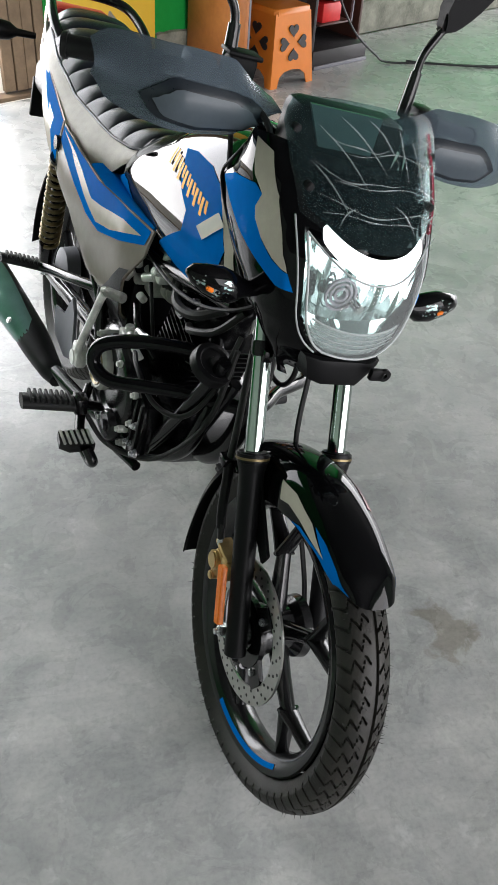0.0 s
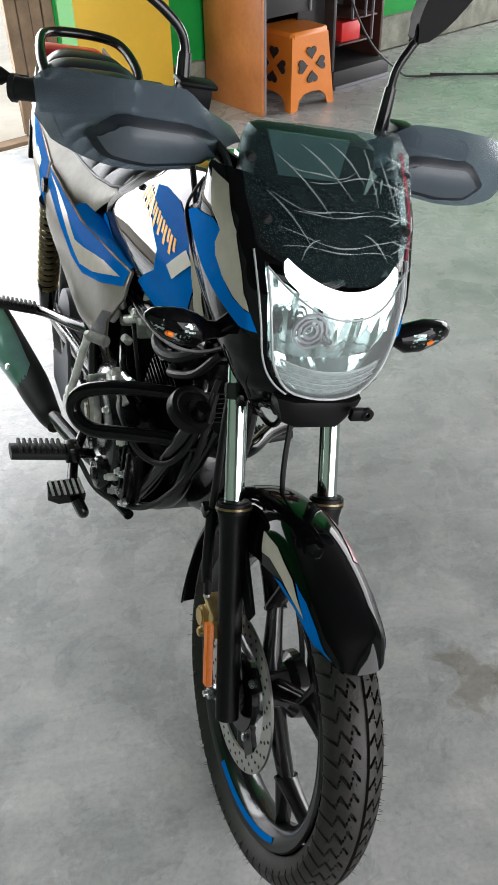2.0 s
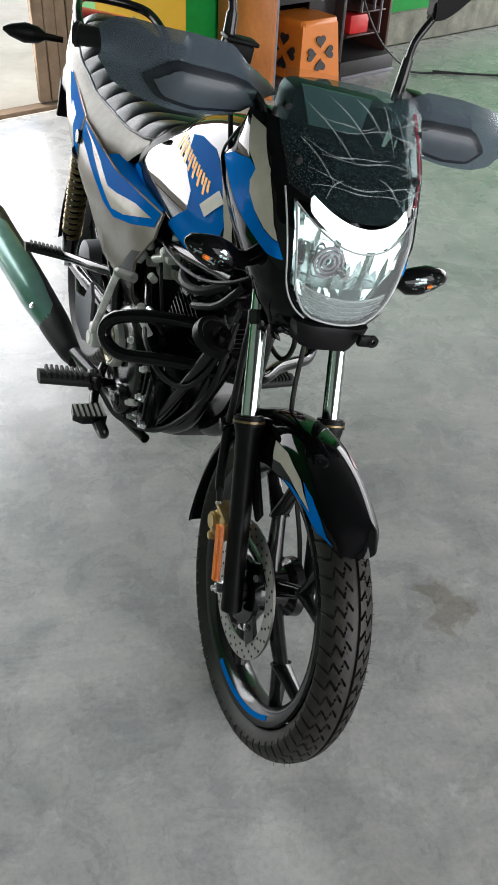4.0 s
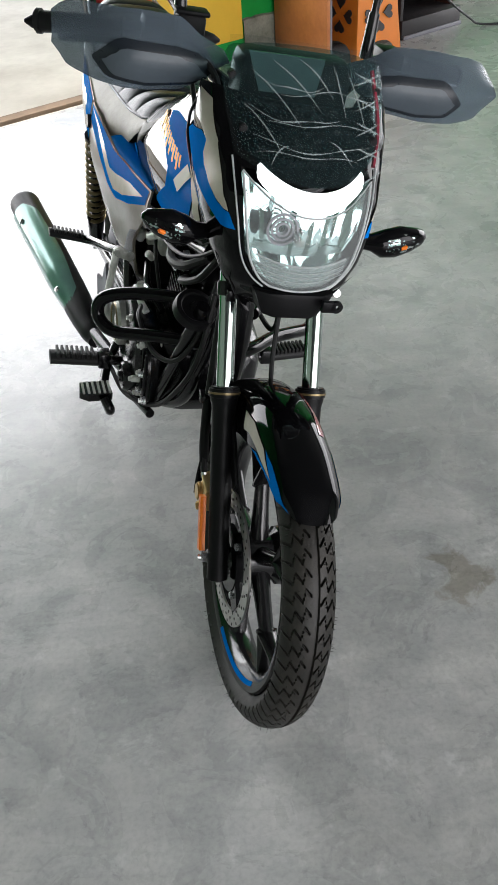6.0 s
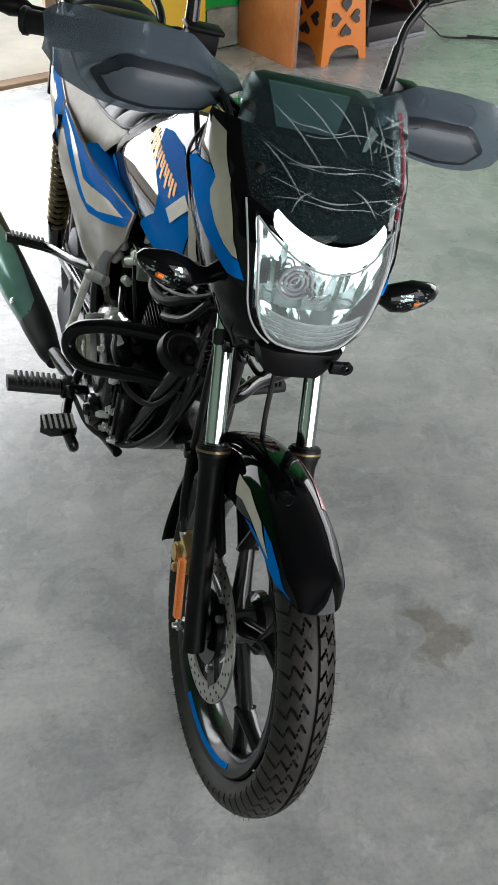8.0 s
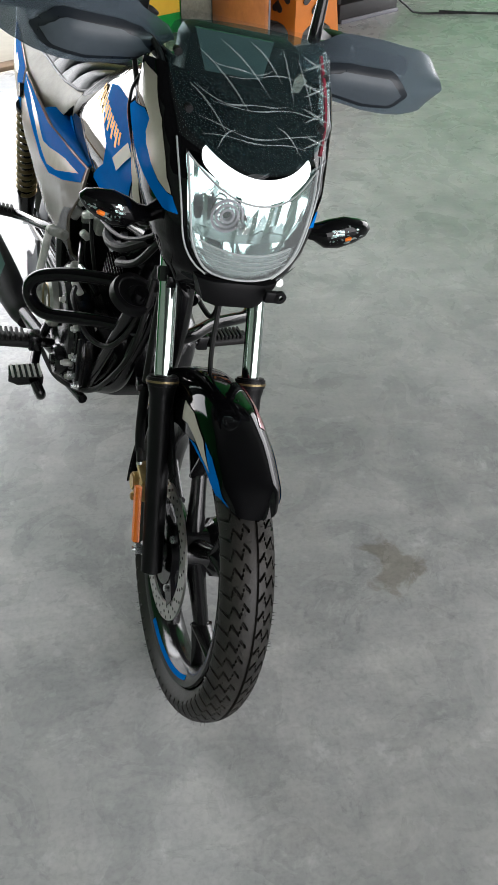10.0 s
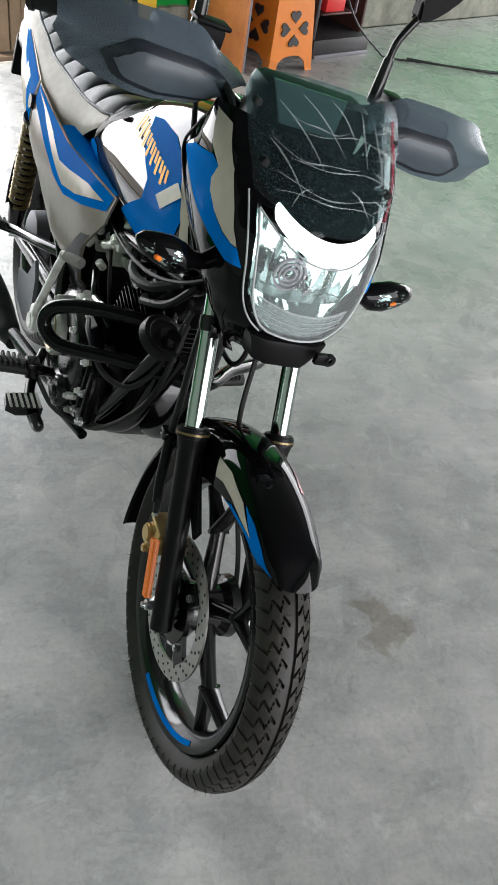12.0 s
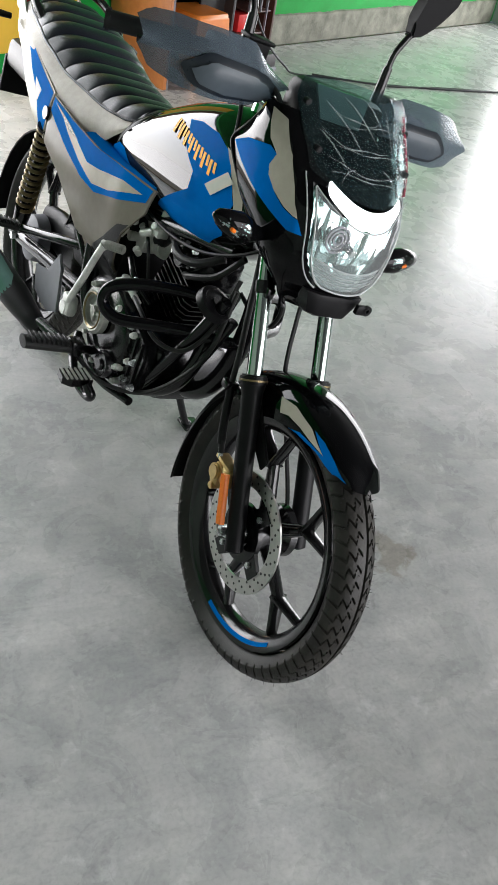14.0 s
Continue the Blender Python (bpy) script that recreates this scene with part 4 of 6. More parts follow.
# instrument pod and fork yoke behind the visor
fpart("instrument_pod", box((-0.092, 0.305, 0.955), (0.092, 0.38, 1.048), 0.018), M_PLASTIC, None, "black instrument pod")
fpart("instrument_face", loft([[Vector((u0, y, w)), Vector((u1, y, w)), Vector((u1, y + 0.006, w)), Vector((u0, y + 0.006, w))] for u0, u1, y, w in ((-0.066, 0.022, 0.276, 1.004), (-0.084, 0.036, 0.300, 1.052))]), M_DIAL, cowl, "instrument glass behind the visor, its reflection painted grey")
fpart("fork_yoke", merge(box((-0.105, 0.28, 0.87), (0.105, 0.345, 0.90), 0.008), rod((0, 0.27, 0.74), (0, 0.34, 0.92), 0.03, seg=20), box((-0.10, 0.215, 0.755), (0.10, 0.275, 0.785), 0.008)), M_FRAME)

# indicators
for sd in (-1, 1):
    rings = []
    for t, h, dpt, vv, ww in ((0.0, 0.010, 0.012, 0.224, 0.803), (0.10, 0.011, 0.013, 0.222, 0.803), (0.28, 0.014, 0.016, 0.216, 0.805), (0.42, 0.024, 0.019, 0.212, 0.806), (0.60, 0.027, 0.020, 0.213, 0.810), (0.80, 0.021, 0.017, 0.217, 0.814), (0.93, 0.014, 0.014, 0.222, 0.817), (1.0, 0.004, 0.005, 0.225, 0.818)):
        rings.append([Vector((sd * (0.112 + (0.118 if sd < 0 else 0.138) * t), vv + dpt * math.cos(a), ww + h * math.sin(a))) for a in (2 * math.pi * k / 20 for k in range(20))])
    bm = loft(rings)
    skin = bm.copy()
    ind = fpart("indicator", bm, M_BLACK, None, "black indicator with a clear lens")
    o = [(0.170, 0.824), (0.198, 0.830), (0.222, 0.826), (0.236, 0.817), (0.222, 0.800), (0.196, 0.790), (0.174, 0.796), (0.166, 0.810)]
    fpart("lens", wrap([(sd * x, z) for x, z in o], skin, 1, -1, 0.0035, 0.006), M_LAMPLENS, ind, "clear faceted lens")
    fpart("lamp_reflector", wrap([(sd * (0.205 + (x - 0.205) * 0.92), 0.81 + (z - 0.81) * 0.9) for x, z in o], skin, 1, -1, 0.0012, 0.006), M_REFLECTOR, ind)
    fpart("bulb", rod((sd * 0.196, 0.196, 0.806), (sd * 0.208, 0.1945, 0.811), 0.0036, seg=12, bevel=0.002), M_AMBER, ind, "amber bulb")
    skin.free()

# ---- handlebar ----
bar = fpart("handlebar", tube([(-0.36, 0.520, 1.005), (-0.26, 0.480, 1.020), (-0.16, 0.420, 1.030), (-0.10, 0.385, 0.985), (0.0, 0.375, 0.955), (0.10, 0.385, 0.985), (0.16, 0.420, 1.030), (0.26, 0.480, 1.020), (0.36, 0.520, 1.005)], 0.011, 14), M_FRAME, None, "black handlebar")
for sd in (-1, 1):
    g = [Vector((sd * 0.245, 0.473, 1.021)), Vector((sd * 0.372, 0.525, 1.003))]
    d = (g[1] - g[0])
    fpart("grip", merge(tube([g[0] + d * t for t in (0, 0.2, 0.4, 0.6, 0.8, 1.0)], 0.016, 16, 3), rod(g[1] - d * 0.03, g[1] + d * 0.06, 0.019, seg=18, bevel=0.003)), M_RUBBER, bar, "black rubber grip")
    fpart("switch_box", box((sd * 0.20 - 0.022, 0.425, 1.005), (sd * 0.20 + 0.022, 0.475, 1.052), 0.008), M_PLASTIC, bar)
    fpart("lever", tube([(sd * 0.17, 0.415, 1.03), (sd * 0.21, 0.398, 1.022), (sd * 0.28, 0.42, 1.012), (sd * 0.345, 0.458, 1.000)], 0.006, 10), M_FRAME, bar)
    # smoked guard in front of the hand
    gr = []
    for i in range(25):
        a = i / 24
        u = 0.098 + (0.262 if sd < 0 else 0.277) * a
        top = lerp([(0, 1.026), (0.12, 1.040), (0.30, 1.068), (0.55, 1.070), (0.80, 1.064), (0.93, 1.056), (1.0, 1.038)], a)
        bot = lerp([(0, 1.014), (0.12, 0.992), (0.28, 0.972), (0.50, 0.966), (0.75, 0.966), (0.90, 0.972), (1.0, 1.000)], a)
        row = []
        for j in range(13):
            b = j / 12
            w = bot + (top - bot) * b
            v = lerp([(0, 0.350), (0.25, 0.336), (0.6, 0.332), (1.0, 0.405 if sd < 0 else 0.362)], a) + 0.052 * max(0, b - 0.45) ** 1.5 * 2.2 + 0.020 * max(0, 0.4 - b) * 2
            row.append(Vector((sd * u, v, w)))
        gr.append(row)
    bm = loft(gr, closed=False)
    for _ in range(6):
        bmesh.ops.smooth_vert(bm, verts=[q for q in bm.verts if not q.is_boundary], factor=0.5, use_axis_x=True, use_axis_y=True, use_axis_z=True)
    skin = bm.copy()
    hg = fpart("hand_guard", shell(bm, 0.004), M_GUARD, bar, "smoked translucent hand guard", 70)
    ring_o = [(0.118, 1.008), (0.150, 1.026), (0.180, 1.032), (0.258, 1.034), (0.270, 1.030), (0.300, 1.006), (0.301, 1.001), (0.284, 0.983), (0.276, 0.979), (0.225, 0.975), (0.150, 0.985)]
    inner = [(0.132, 1.002), (0.158, 1.016), (0.182, 1.020), (0.254, 1.022), (0.262, 1.019), (0.286, 1.004), (0.274, 0.991), (0.268, 0.987), (0.226, 0.983), (0.158, 0.991)]
    fpart("guard_frame", wrap([(sd * x, z) for x, z in ring_o], skin, 1, -1, 0.004, 0.01), M_GUARDRIM, hg, "dark raised frame")
    fpart("guard_window", wrap([(sd * x, z) for x, z in inner], skin, 1, -1, 0.0085, 0.01), M_GUARDIN, hg, "paler smoked window")
    skin.free()
    # mirror: boot, bent stem, leaf-shaped head
    up = 0.0 if sd < 0 else 1.0
    stem = [(sd * 0.165, 0.425, 1.035), (sd * 0.168, 0.427, 1.065), (sd * 0.170, 0.430, 1.105), (sd * 0.182, 0.430, 1.130), (sd * 0.212, 0.430, 1.152), (sd * 0.245, 0.43, 1.168)]
    head = curve([(-0.012, 0.008), (0.030, 0.027), (0.085, 0.033), (0.128, 0.026), (0.150, 0.005), (0.143, -0.018), (0.105, -0.033), (0.045, -0.027), (0.0, -0.010)], 3)
    base, ang = Vector((sd * 0.238, 0.43, 1.165)), radians(18)
    if sd > 0:
        stem = [(0.150, 0.425, 1.035), (0.151, 0.427, 1.065), (0.149, 0.430, 1.105), (0.150, 0.430, 1.130), (0.160, 0.430, 1.155), (0.172, 0.43, 1.180)]
        base, ang = Vector((0.171, 0.43, 1.176)), radians(68)
    ms = fpart("mirror", merge(tube(stem, 0.0065, 12), rod(stem[0], stem[2], 0.0115, 0.009, 16, 0.002)), M_FRAME, bar, "black mirror on a bent stem")
    o = [(sd * (x * math.cos(ang) - y * math.sin(ang)) + base.x, x * math.sin(ang) + y * math.cos(ang) + base.z) for x, y in head]
    bm = plate(o, 0.418, 0.446, 1)
    bmesh.ops.bevel(bm, geom=bm.edges[:], offset=0.005, segments=3, affect="EDGES")
    fpart("mirror_head", bm, M_MATT, ms, "black leaf-shaped mirror back")
    cx, cz = sum(p[0] for p in o) / len(o), sum(p[1] for p in o) / len(o)
    fpart("mirror_glass", plate([(cx + (x - cx) * 0.86, cz + (z - cz) * 0.86) for x, z in o], 0.4462, 0.4475, 1), M_CHROME, ms, "mirror glass")
fpart("brake_reservoir", merge(box((-0.176, 0.400, 1.030), (-0.130, 0.430, 1.068), 0.006), box((-0.180, 0.395, 1.067), (-0.126, 0.435, 1.074), 0.003)), M_MATT, bar, "black brake fluid reservoir")
for k, (pts, r) in enumerate((([(-0.16, 0.40, 1.03), (-0.12, 0.33, 1.00), (-0.09, 0.34, 0.90), (-0.07, 0.33, 0.80)], 0.005), ([(0.17, 0.40, 1.02), (0.11, 0.34, 0.96), (0.06, 0.33, 0.86), (0.05, 0.30, 0.74)], 0.005),
                              ([(-0.15, 0.43, 1.02), (-0.13, 0.42, 0.94), (-0.10, 0.45, 0.86)], 0.0045), ([(0.02, 0.22, 0.72), (0.015, 0.20, 0.66), (0.012, 0.16, 0.56), (0.03, 0.10, 0.46), (0.055, 0.05, 0.36), (0.060, 0.012, 0.30)], 0.0045))):
    fpart("control_cable", tube(pts, r, 8), M_RUBBER, bar)

# ---- body: tank, seat, side panels ----


def oval(v, top, bot, hw, power=2.6, n=40, belly=0.0):
    """A rounded upright section of the tank."""
    c, h = (top + bot) / 2, (top - bot) / 2
    ring = []
    for k in range(n):
        a = 2 * math.pi * k / n
        x, z = math.cos(a), math.sin(a)
        x = math.copysign(abs(x) ** (2 / power), x)
        z = math.copysign(abs(z) ** (2 / power), z)
        ring.append(Vector((hw * x * (1 - belly * z), v, c + h * z)))
    return ring


TANK = [(0.205, 0.840, 0.785, 0.045), (0.222, 0.868, 0.765, 0.064), (0.250, 0.900, 0.748, 0.082), (0.300, 0.932, 0.728, 0.097), (0.360, 0.952, 0.690, 0.106), (0.420, 0.958, 0.672, 0.111), (0.480, 0.954, 0.664, 0.114), (0.540, 0.942, 0.662, 0.115), (0.600, 0.924, 0.664, 0.115), (0.660, 0.900, 0.668, 0.113), (0.720, 0.870, 0.673, 0.111), (0.780, 0.838, 0.682, 0.108), (0.830, 0.806, 0.686, 0.102), (0.862, 0.776, 0.692, 0.090), (0.876, 0.750, 0.702, 0.068)]
tk = loft([oval(v, t, b, h, 2.35, belly=0.16) for v, t, b, h in TANK])
bmesh.ops.subdivide_edges(tk, edges=[e for e in tk.edges if abs(e.verts[0].co.y - e.verts[1].co.y) > 0.01], cuts=1, use_grid_fill=True)
for _ in range(2):
    bmesh.ops.smooth_vert(tk, verts=tk.verts, factor=0.4, use_axis_x=True, use_axis_y=True, use_axis_z=True)
tk_skin = tk.copy()
tank = bpart("fuel_tank", tk, M_TANK, None, "gloss black fuel tank with blue panels", 60)
for sd in (-1, 1):
    bpart("tank_panel", wrap([(0.576, 0.880), (0.534, 0.891), (0.464, 0.894), (0.410, 0.882), (0.378, 0.862), (0.352, 0.838), (0.327, 0.810), (0.340, 0.745), (0.390, 0.706), (0.455, 0.688), (0.530, 0.680), (0.610, 0.684), (0.570, 0.704), (0.505, 0.728), (0.441, 0.758), (0.418, 0.768), (0.438, 0.798), (0.472, 0.812), (0.505, 0.826), (0.534, 0.842), (0.553, 0.865)], tk_skin, 0, sd, 0.0014, 0.006), M_BLUE, tank, "glossy blue tank panel")
    bpart("tank_panel", wrap([(0.418, 0.886), (0.377, 0.880), (0.340, 0.857), (0.307, 0.824), (0.290, 0.790), (0.312, 0.775), (0.325, 0.810), (0.351, 0.839), (0.378, 0.862)], tk_skin, 0, sd, 0.0018), M_SILVER, tank, "silver tank stripe")
    bpart("tank_panel", wrap([(0.850, 0.715), (0.800, 0.742), (0.765, 0.742), (0.727, 0.720), (0.685, 0.695), (0.712, 0.688), (0.788, 0.692)], tk_skin, 0, sd, 0.0010), M_BLUE, tank, "glossy blue tank panel")
    # the badge: plain gold strokes in place of lettering
    for k in range(7):
        v = 0.596 - 0.0290 * k
        w = 0.856 - 0.0030 * k
        h = 0.0135
        for e, (a, b) in enumerate(((0.0125, 0.0030), (-0.0020, -0.0105))):
            bpart("badge_stroke", wrap([(v + a + 0.004, w + h), (v + b + 0.004, w + h), (v + b - 0.004, w - h + 0.009 * e), (v + a - 0.004, w - h + 0.009 * e)], tk_skin, 0, sd, 0.0024, 0.010), M_GOLD, tank)
bpart("tape", wrap([(0.421, 0.808), (0.376, 0.852), (0.347, 0.842), (0.392, 0.798)], tk_skin, 0, -1, 0.0034), M_TAPE, tank, "strip of pale masking tape")
bpart("tank_edge", tube([(-0.066, 0.225, 0.780), (-0.088, 0.28, 0.735), (-0.100, 0.36, 0.697), (-0.106, 0.45, 0.676), (-0.108, 0.54, 0.670), (-0.106, 0.64, 0.674), (-0.102, 0.74, 0.684)], 0.0034, 8), M_PLASTIC, tank, "black lower edge")
tk_skin.free()
bpart("filler_cap", merge(lathe([(0.0, 0.022), (0.026, 0.022), (0.030, 0.018), (0.031, 0.0)], (0, 0.47, 0.948), "Z", 32), box((-0.008, 0.455, 0.967), (0.008, 0.485, 0.975), 0.003)), M_CHROME, tank, "chromed filler cap")

# seat: ribbed black top, beige sides
ST = [(0.785, 0.836), (0.84, 0.822), (0.92, 0.816), (1.02, 0.820), (1.12, 0.826), (1.22, 0.848), (1.32, 0.870), (1.45, 0.886), (1.54, 0.888)]
SW = [(0.785, 0.070), (0.84, 0.092), (0.90, 0.104), (1.00, 0.116), (1.12, 0.130), (1.28, 0.138), (1.42, 0.122), (1.54, 0.090)]
rings, rl, rr_ = [], [], []
for i in range(379):
    v = 0.785 + (1.54 - 0.785) * i / 378
    hw = lerp(SW, v)
    ring = []
    for k in range(29):
        x = -1 + 2 * k / 28
        ph = ((v - 0.012 * x * x - 0.80) / 0.064) % 1.0
        rib = 0.0125 * (max(0.0, math.sin(math.pi * ph)) ** 0.40) * (1 - abs(x) ** 8) if 0.80 < v < 1.50 else 0.004
        ring.append(Vector((hw * x, v, lerp(ST, v) - 0.034 * abs(x) ** 3.4 + rib - 0.006)))
    rings.append(ring)
    if i % 12 == 0 or i == 378:
        e = ring[0]
        low = lerp([(0.785, 0.790), (0.83, 0.745), (0.885, 0.700), (0.98, 0.698), (1.10, 0.722), (1.25, 0.768), (1.54, 0.822)], v)
        rl.append([Vector((s * (hw + 0.006 * math.sin(t * math.pi) + max(0.016, lerp([(0.785, 0.066), (0.84, 0.098), (0.885, 0.116), (0.97, 0.146), (1.10, 0.160), (1.25, 0.154), (1.54, 0.11)], v) - hw) * t), v, e.z + (low - e.z) * t)) for s in (-1,) for t in (0, 0.25, 0.5, 0.75, 1)])
        rr_.append([Vector((-p.x, p.y, p.z)) for p in rl[-1]])
seat = bpart("seat", loft(rings, closed=False), M_SEAT, None, "black ribbed seat with beige-grey sides", 60)
for r in (rl, rr_):
    bpart("seat_side", loft(r, closed=False), M_SEATSIDE, seat, "beige-grey leatherette seat side", 60)
    bpart("seat_piping", tube([q[0] for q in r], 0.0032, 8, 2), M_SEAT, seat)
bpart("seat_base", loft([[rl[i][4], rr_[i][4]] for i in range(len(rl))], closed=False), M_PLASTIC, seat)


def skin_panel(outline, f, thick=0.004, fine=0.02):
    """A side panel of that outline, bowed out by f(v, w)."""
    bm = bmesh.new()
    bm.faces.new([bm.verts.new((0, v, w)) for v, w in outline])
    bmesh.ops.triangulate(bm, faces=bm.faces[:])
    for _ in range(6):
        long = [e for e in bm.edges if e.calc_length() > fine]
        if not long:
            break
        bmesh.ops.subdivide_edges(bm, edges=long, cuts=1)
        bmesh.ops.triangulate(bm, faces=[q for q in bm.faces if len(q.verts) > 3])
    for p in bm.verts:
        p.co.x = f(p.co.y, p.co.z)
    return bm


def bow(v, w):
    return lerp([(0.55, 0.122), (0.70, 0.142), (0.85, 0.156), (1.05, 0.166), (1.25, 0.162), (1.45, 0.135), (1.65, 0.09)], v) - 1.2 * (w - 0.64 - 0.25 * max(0, v - 1.0)) ** 2 - (0.012 if w < 0.5 else 0)


for sd in (-1, 1):
    f = lambda v, w, s=sd: s * bow(v, w)
    sk = skin_panel([(1.075, 0.738), (0.95, 0.722), (0.80, 0.714), (0.66, 0.722), (0.575, 0.724), (0.580, 0.670), (0.640, 0.590), (0.664, 0.500), (0.690, 0.440), (0.750, 0.425), (0.800, 0.455), (0.880, 0.535), (0.960, 0.590), (1.070, 0.626)], f)
    shell(sk, 0.005)
    skin = sk.copy()
    pan = bpart("side_panel", sk, M_GREY, None, "warm grey side panel with blue and silver flashes", 50)
    bpart("flash", wrap([(1.072, 0.734), (0.968, 0.722), (0.827, 0.713), (0.706, 0.718), (0.582, 0.720), (0.588, 0.690), (0.678, 0.655), (0.775, 0.627), (0.849, 0.633), (0.938, 0.656), (1.068, 0.702)], skin, 0, sd, 0.0012), M_BLUE, pan, "blue flash on the side panel")
    bpart("flash", wrap([(1.012, 0.716), (0.929, 0.700), (0.833, 0.672), (0.782, 0.678), (0.680, 0.698), (0.606, 0.700), (0.723, 0.655), (0.791, 0.640), (0.881, 0.663), (0.959, 0.692)], skin, 0, sd, 0.0020), M_SILVER, pan, "silver flash on the side panel")
    bpart("flash", wrap([(1.06, 0.728), (0.96, 0.709), (0.90, 0.694), (0.96, 0.698)], skin, 0, sd, 0.0020), M_BLACK, pan, "dark flash on the side panel")
    bpart("flash", wrap([(0.612, 0.626), (0.640, 0.590), (0.664, 0.500), (0.690, 0.440), (0.750, 0.425), (0.800, 0.455), (0.770, 0.500), (0.700, 0.560), (0.655, 0.610)], skin, 0, sd, 0.0016), M_PLASTIC, pan, "matt black lower corner")
    skin.free()
    up = []
    for v in (0.585, 0.63, 0.68, 0.73, 0.78, 0.83, 0.87, 0.90):
        z0 = lerp([(0.575, 0.722), (0.66, 0.720), (0.80, 0.712), (0.90, 0.716)], v)
        x0, x1 = bow(v, z0) - 0.002, lerp([(0.58, 0.108), (0.74, 0.102), (0.83, 0.088), (0.87, 0.080), (0.90, 0.098)], v)
        up.append([Vector((sd * (x0 + (x1 - x0) * t), v, z0 + 0.006 * math.sin(math.pi * t))) for t in (0, 0.15, 0.35, 0.6, 0.8, 1)])
    bpart("panel_shoulder", shell(loft(up, closed=False), 0.002), M_BLUE, pan, "glossy blue shoulder beside the tank")
    sk = skin_panel([(1.085, 0.742), (1.20, 0.772), (1.34, 0.808), (1.50, 0.842), (1.64, 0.878), (1.65, 0.850), (1.52, 0.792), (1.36, 0.738), (1.25, 0.690), (1.18, 0.650), (1.08, 0.628)], f)
    shell(sk, 0.005)
    skin = sk.copy()
    tail = bpart("tail_panel", sk, M_SILVER, None, "silver tail panel with a blue flash", 50)
    bpart("flash", wrap([(1.090, 0.738), (1.16, 0.756), (1.30, 0.795), (1.42, 0.822), (1.28, 0.762), (1.18, 0.705), (1.12, 0.640), (1.085, 0.634)], skin, 0, sd, 0.0012), M_BLUE, tail, "blue flash on the tail")
    bpart("flash", wrap([(1.155, 0.722), (1.21, 0.738), (1.195, 0.712), (1.165, 0.690)], skin, 0, sd, 0.0020), M_BLACK, tail)
    skin.free()
    # rear indicator on a short stalk
    rings = []
    for t, h in ((0.0, 0.008), (0.3, 0.010), (0.42, 0.022), (0.65, 0.026), (0.88, 0.016), (1.0, 0.004)):
        rings.append([Vector((sd * (0.12 + 0.16 * t), 1.585 + 0.9 * h * math.cos(a), 0.790 + h * math.sin(a))) for a in (2 * math.pi * k / 14 for k in range(14))])
    bpart("rear_indicator", loft(rings), M_PLASTIC, None, "black rear indicator")
bpart("tail_lamp", box((-0.085, 1.60, 0.80), (0.085, 1.68, 0.87), 0.02), M_RED, None, "red tail lamp")
bpart("tail_underside", box((-0.11, 1.08, 0.66), (0.11, 1.60, 0.74), 0.02), M_PLASTIC)
bpart("plate_holder", merge(box((-0.112, 1.585, 0.585), (0.112, 1.598, 0.690), 0.005), box((-0.05, 1.54, 0.66), (0.05, 1.59, 0.74), 0.008)), M_PLASTIC, None, "black number plate holder")
rail = bpart("grab_rail", tube([(-0.110, 1.36, 0.835), (-0.118, 1.44, 0.875), (-0.100, 1.54, 0.905), (-0.05, 1.585, 0.912), (0.05, 1.585, 0.912), (0.100, 1.54, 0.905), (0.118, 1.44, 0.875), (0.110, 1.36, 0.835)], 0.012, 12), M_FRAME, None, "black grab rail behind the seat")

# ---- rear wheel, swing arm, springs ----
REAR = Vector((0, 1.245, 0.292))
rear_wheel = wheel("rear_wheel", REAR, MB, 0.292, 0.048, 560, 40, False)
bpart("brake_drum", lathe([(0.0, -0.075), (0.03, -0.075), (0.065, -0.065), (0.068, -0.045), (0.07, -0.03)], REAR, seg=48), M_GREYTRIM, rear_wheel, "dark grey brake drum")
bpart("axle_nut", merge(rod(REAR + Vector((-0.105, 0, 0)), REAR + Vector((-0.122, 0, 0)), 0.012, seg=6, bevel=0.001), rod(REAR + Vector((-0.06, 0, 0)), REAR + Vector((-0.115, 0, 0)), 0.008, seg=14)), M_STEEL, rear_wheel)
bpart("swing_arm", merge(*[tube([(s * 0.085, 0.74, 0.370), (s * 0.090, 0.95, 0.340), (s * 0.092, 1.20, 0.298), (s * 0.092, 1.30, 0.288)], 0.019, 12) for s in (-1, 1)], rod((-0.10, 0.74, 0.37), (0.10, 0.74, 0.37), 0.024, seg=18)), M_FRAME, None, "black swing arm")
for sd in (-1, 1):
    a, b = Vector((sd * 0.152, 1.085, 0.690)), Vector((sd * 0.118, 1.215, 0.330))
    d = b - a
    sh = bpart("shock_absorber", merge(rod(a, a + d * 0.30, 0.016, seg=18, bevel=0.002), rod(a + d * 0.30, b, 0.013, seg=18), rod(a + d * 0.80, b + d * 0.02, 0.024, 0.018, seg=20, bevel=0.003), rod(a - Vector((0.02, 0, 0)), a + Vector((0.02, 0, 0)), 0.016, seg=16), rod(a + d * 0.10, a + d * 0.13, 0.027, seg=20, bevel=0.002)), M_FRAME, None, "rear shock absorber with a bronze coil spring")
    side = d.normalized().orthogonal().normalized()
    up = d.normalized().cross(side)
    turns = 13
    pts = [a + d * (0.13 + 0.67 * i / (turns * 14)) + 0.0225 * (math.cos(2 * math.pi * i / 14) * side + math.sin(2 * math.pi * i / 14) * up) for i in range(turns * 14 + 1)]
    bpart("spring", tube(pts, 0.0052, 8, 0), M_SPRING, sh, "bronze coil spring")
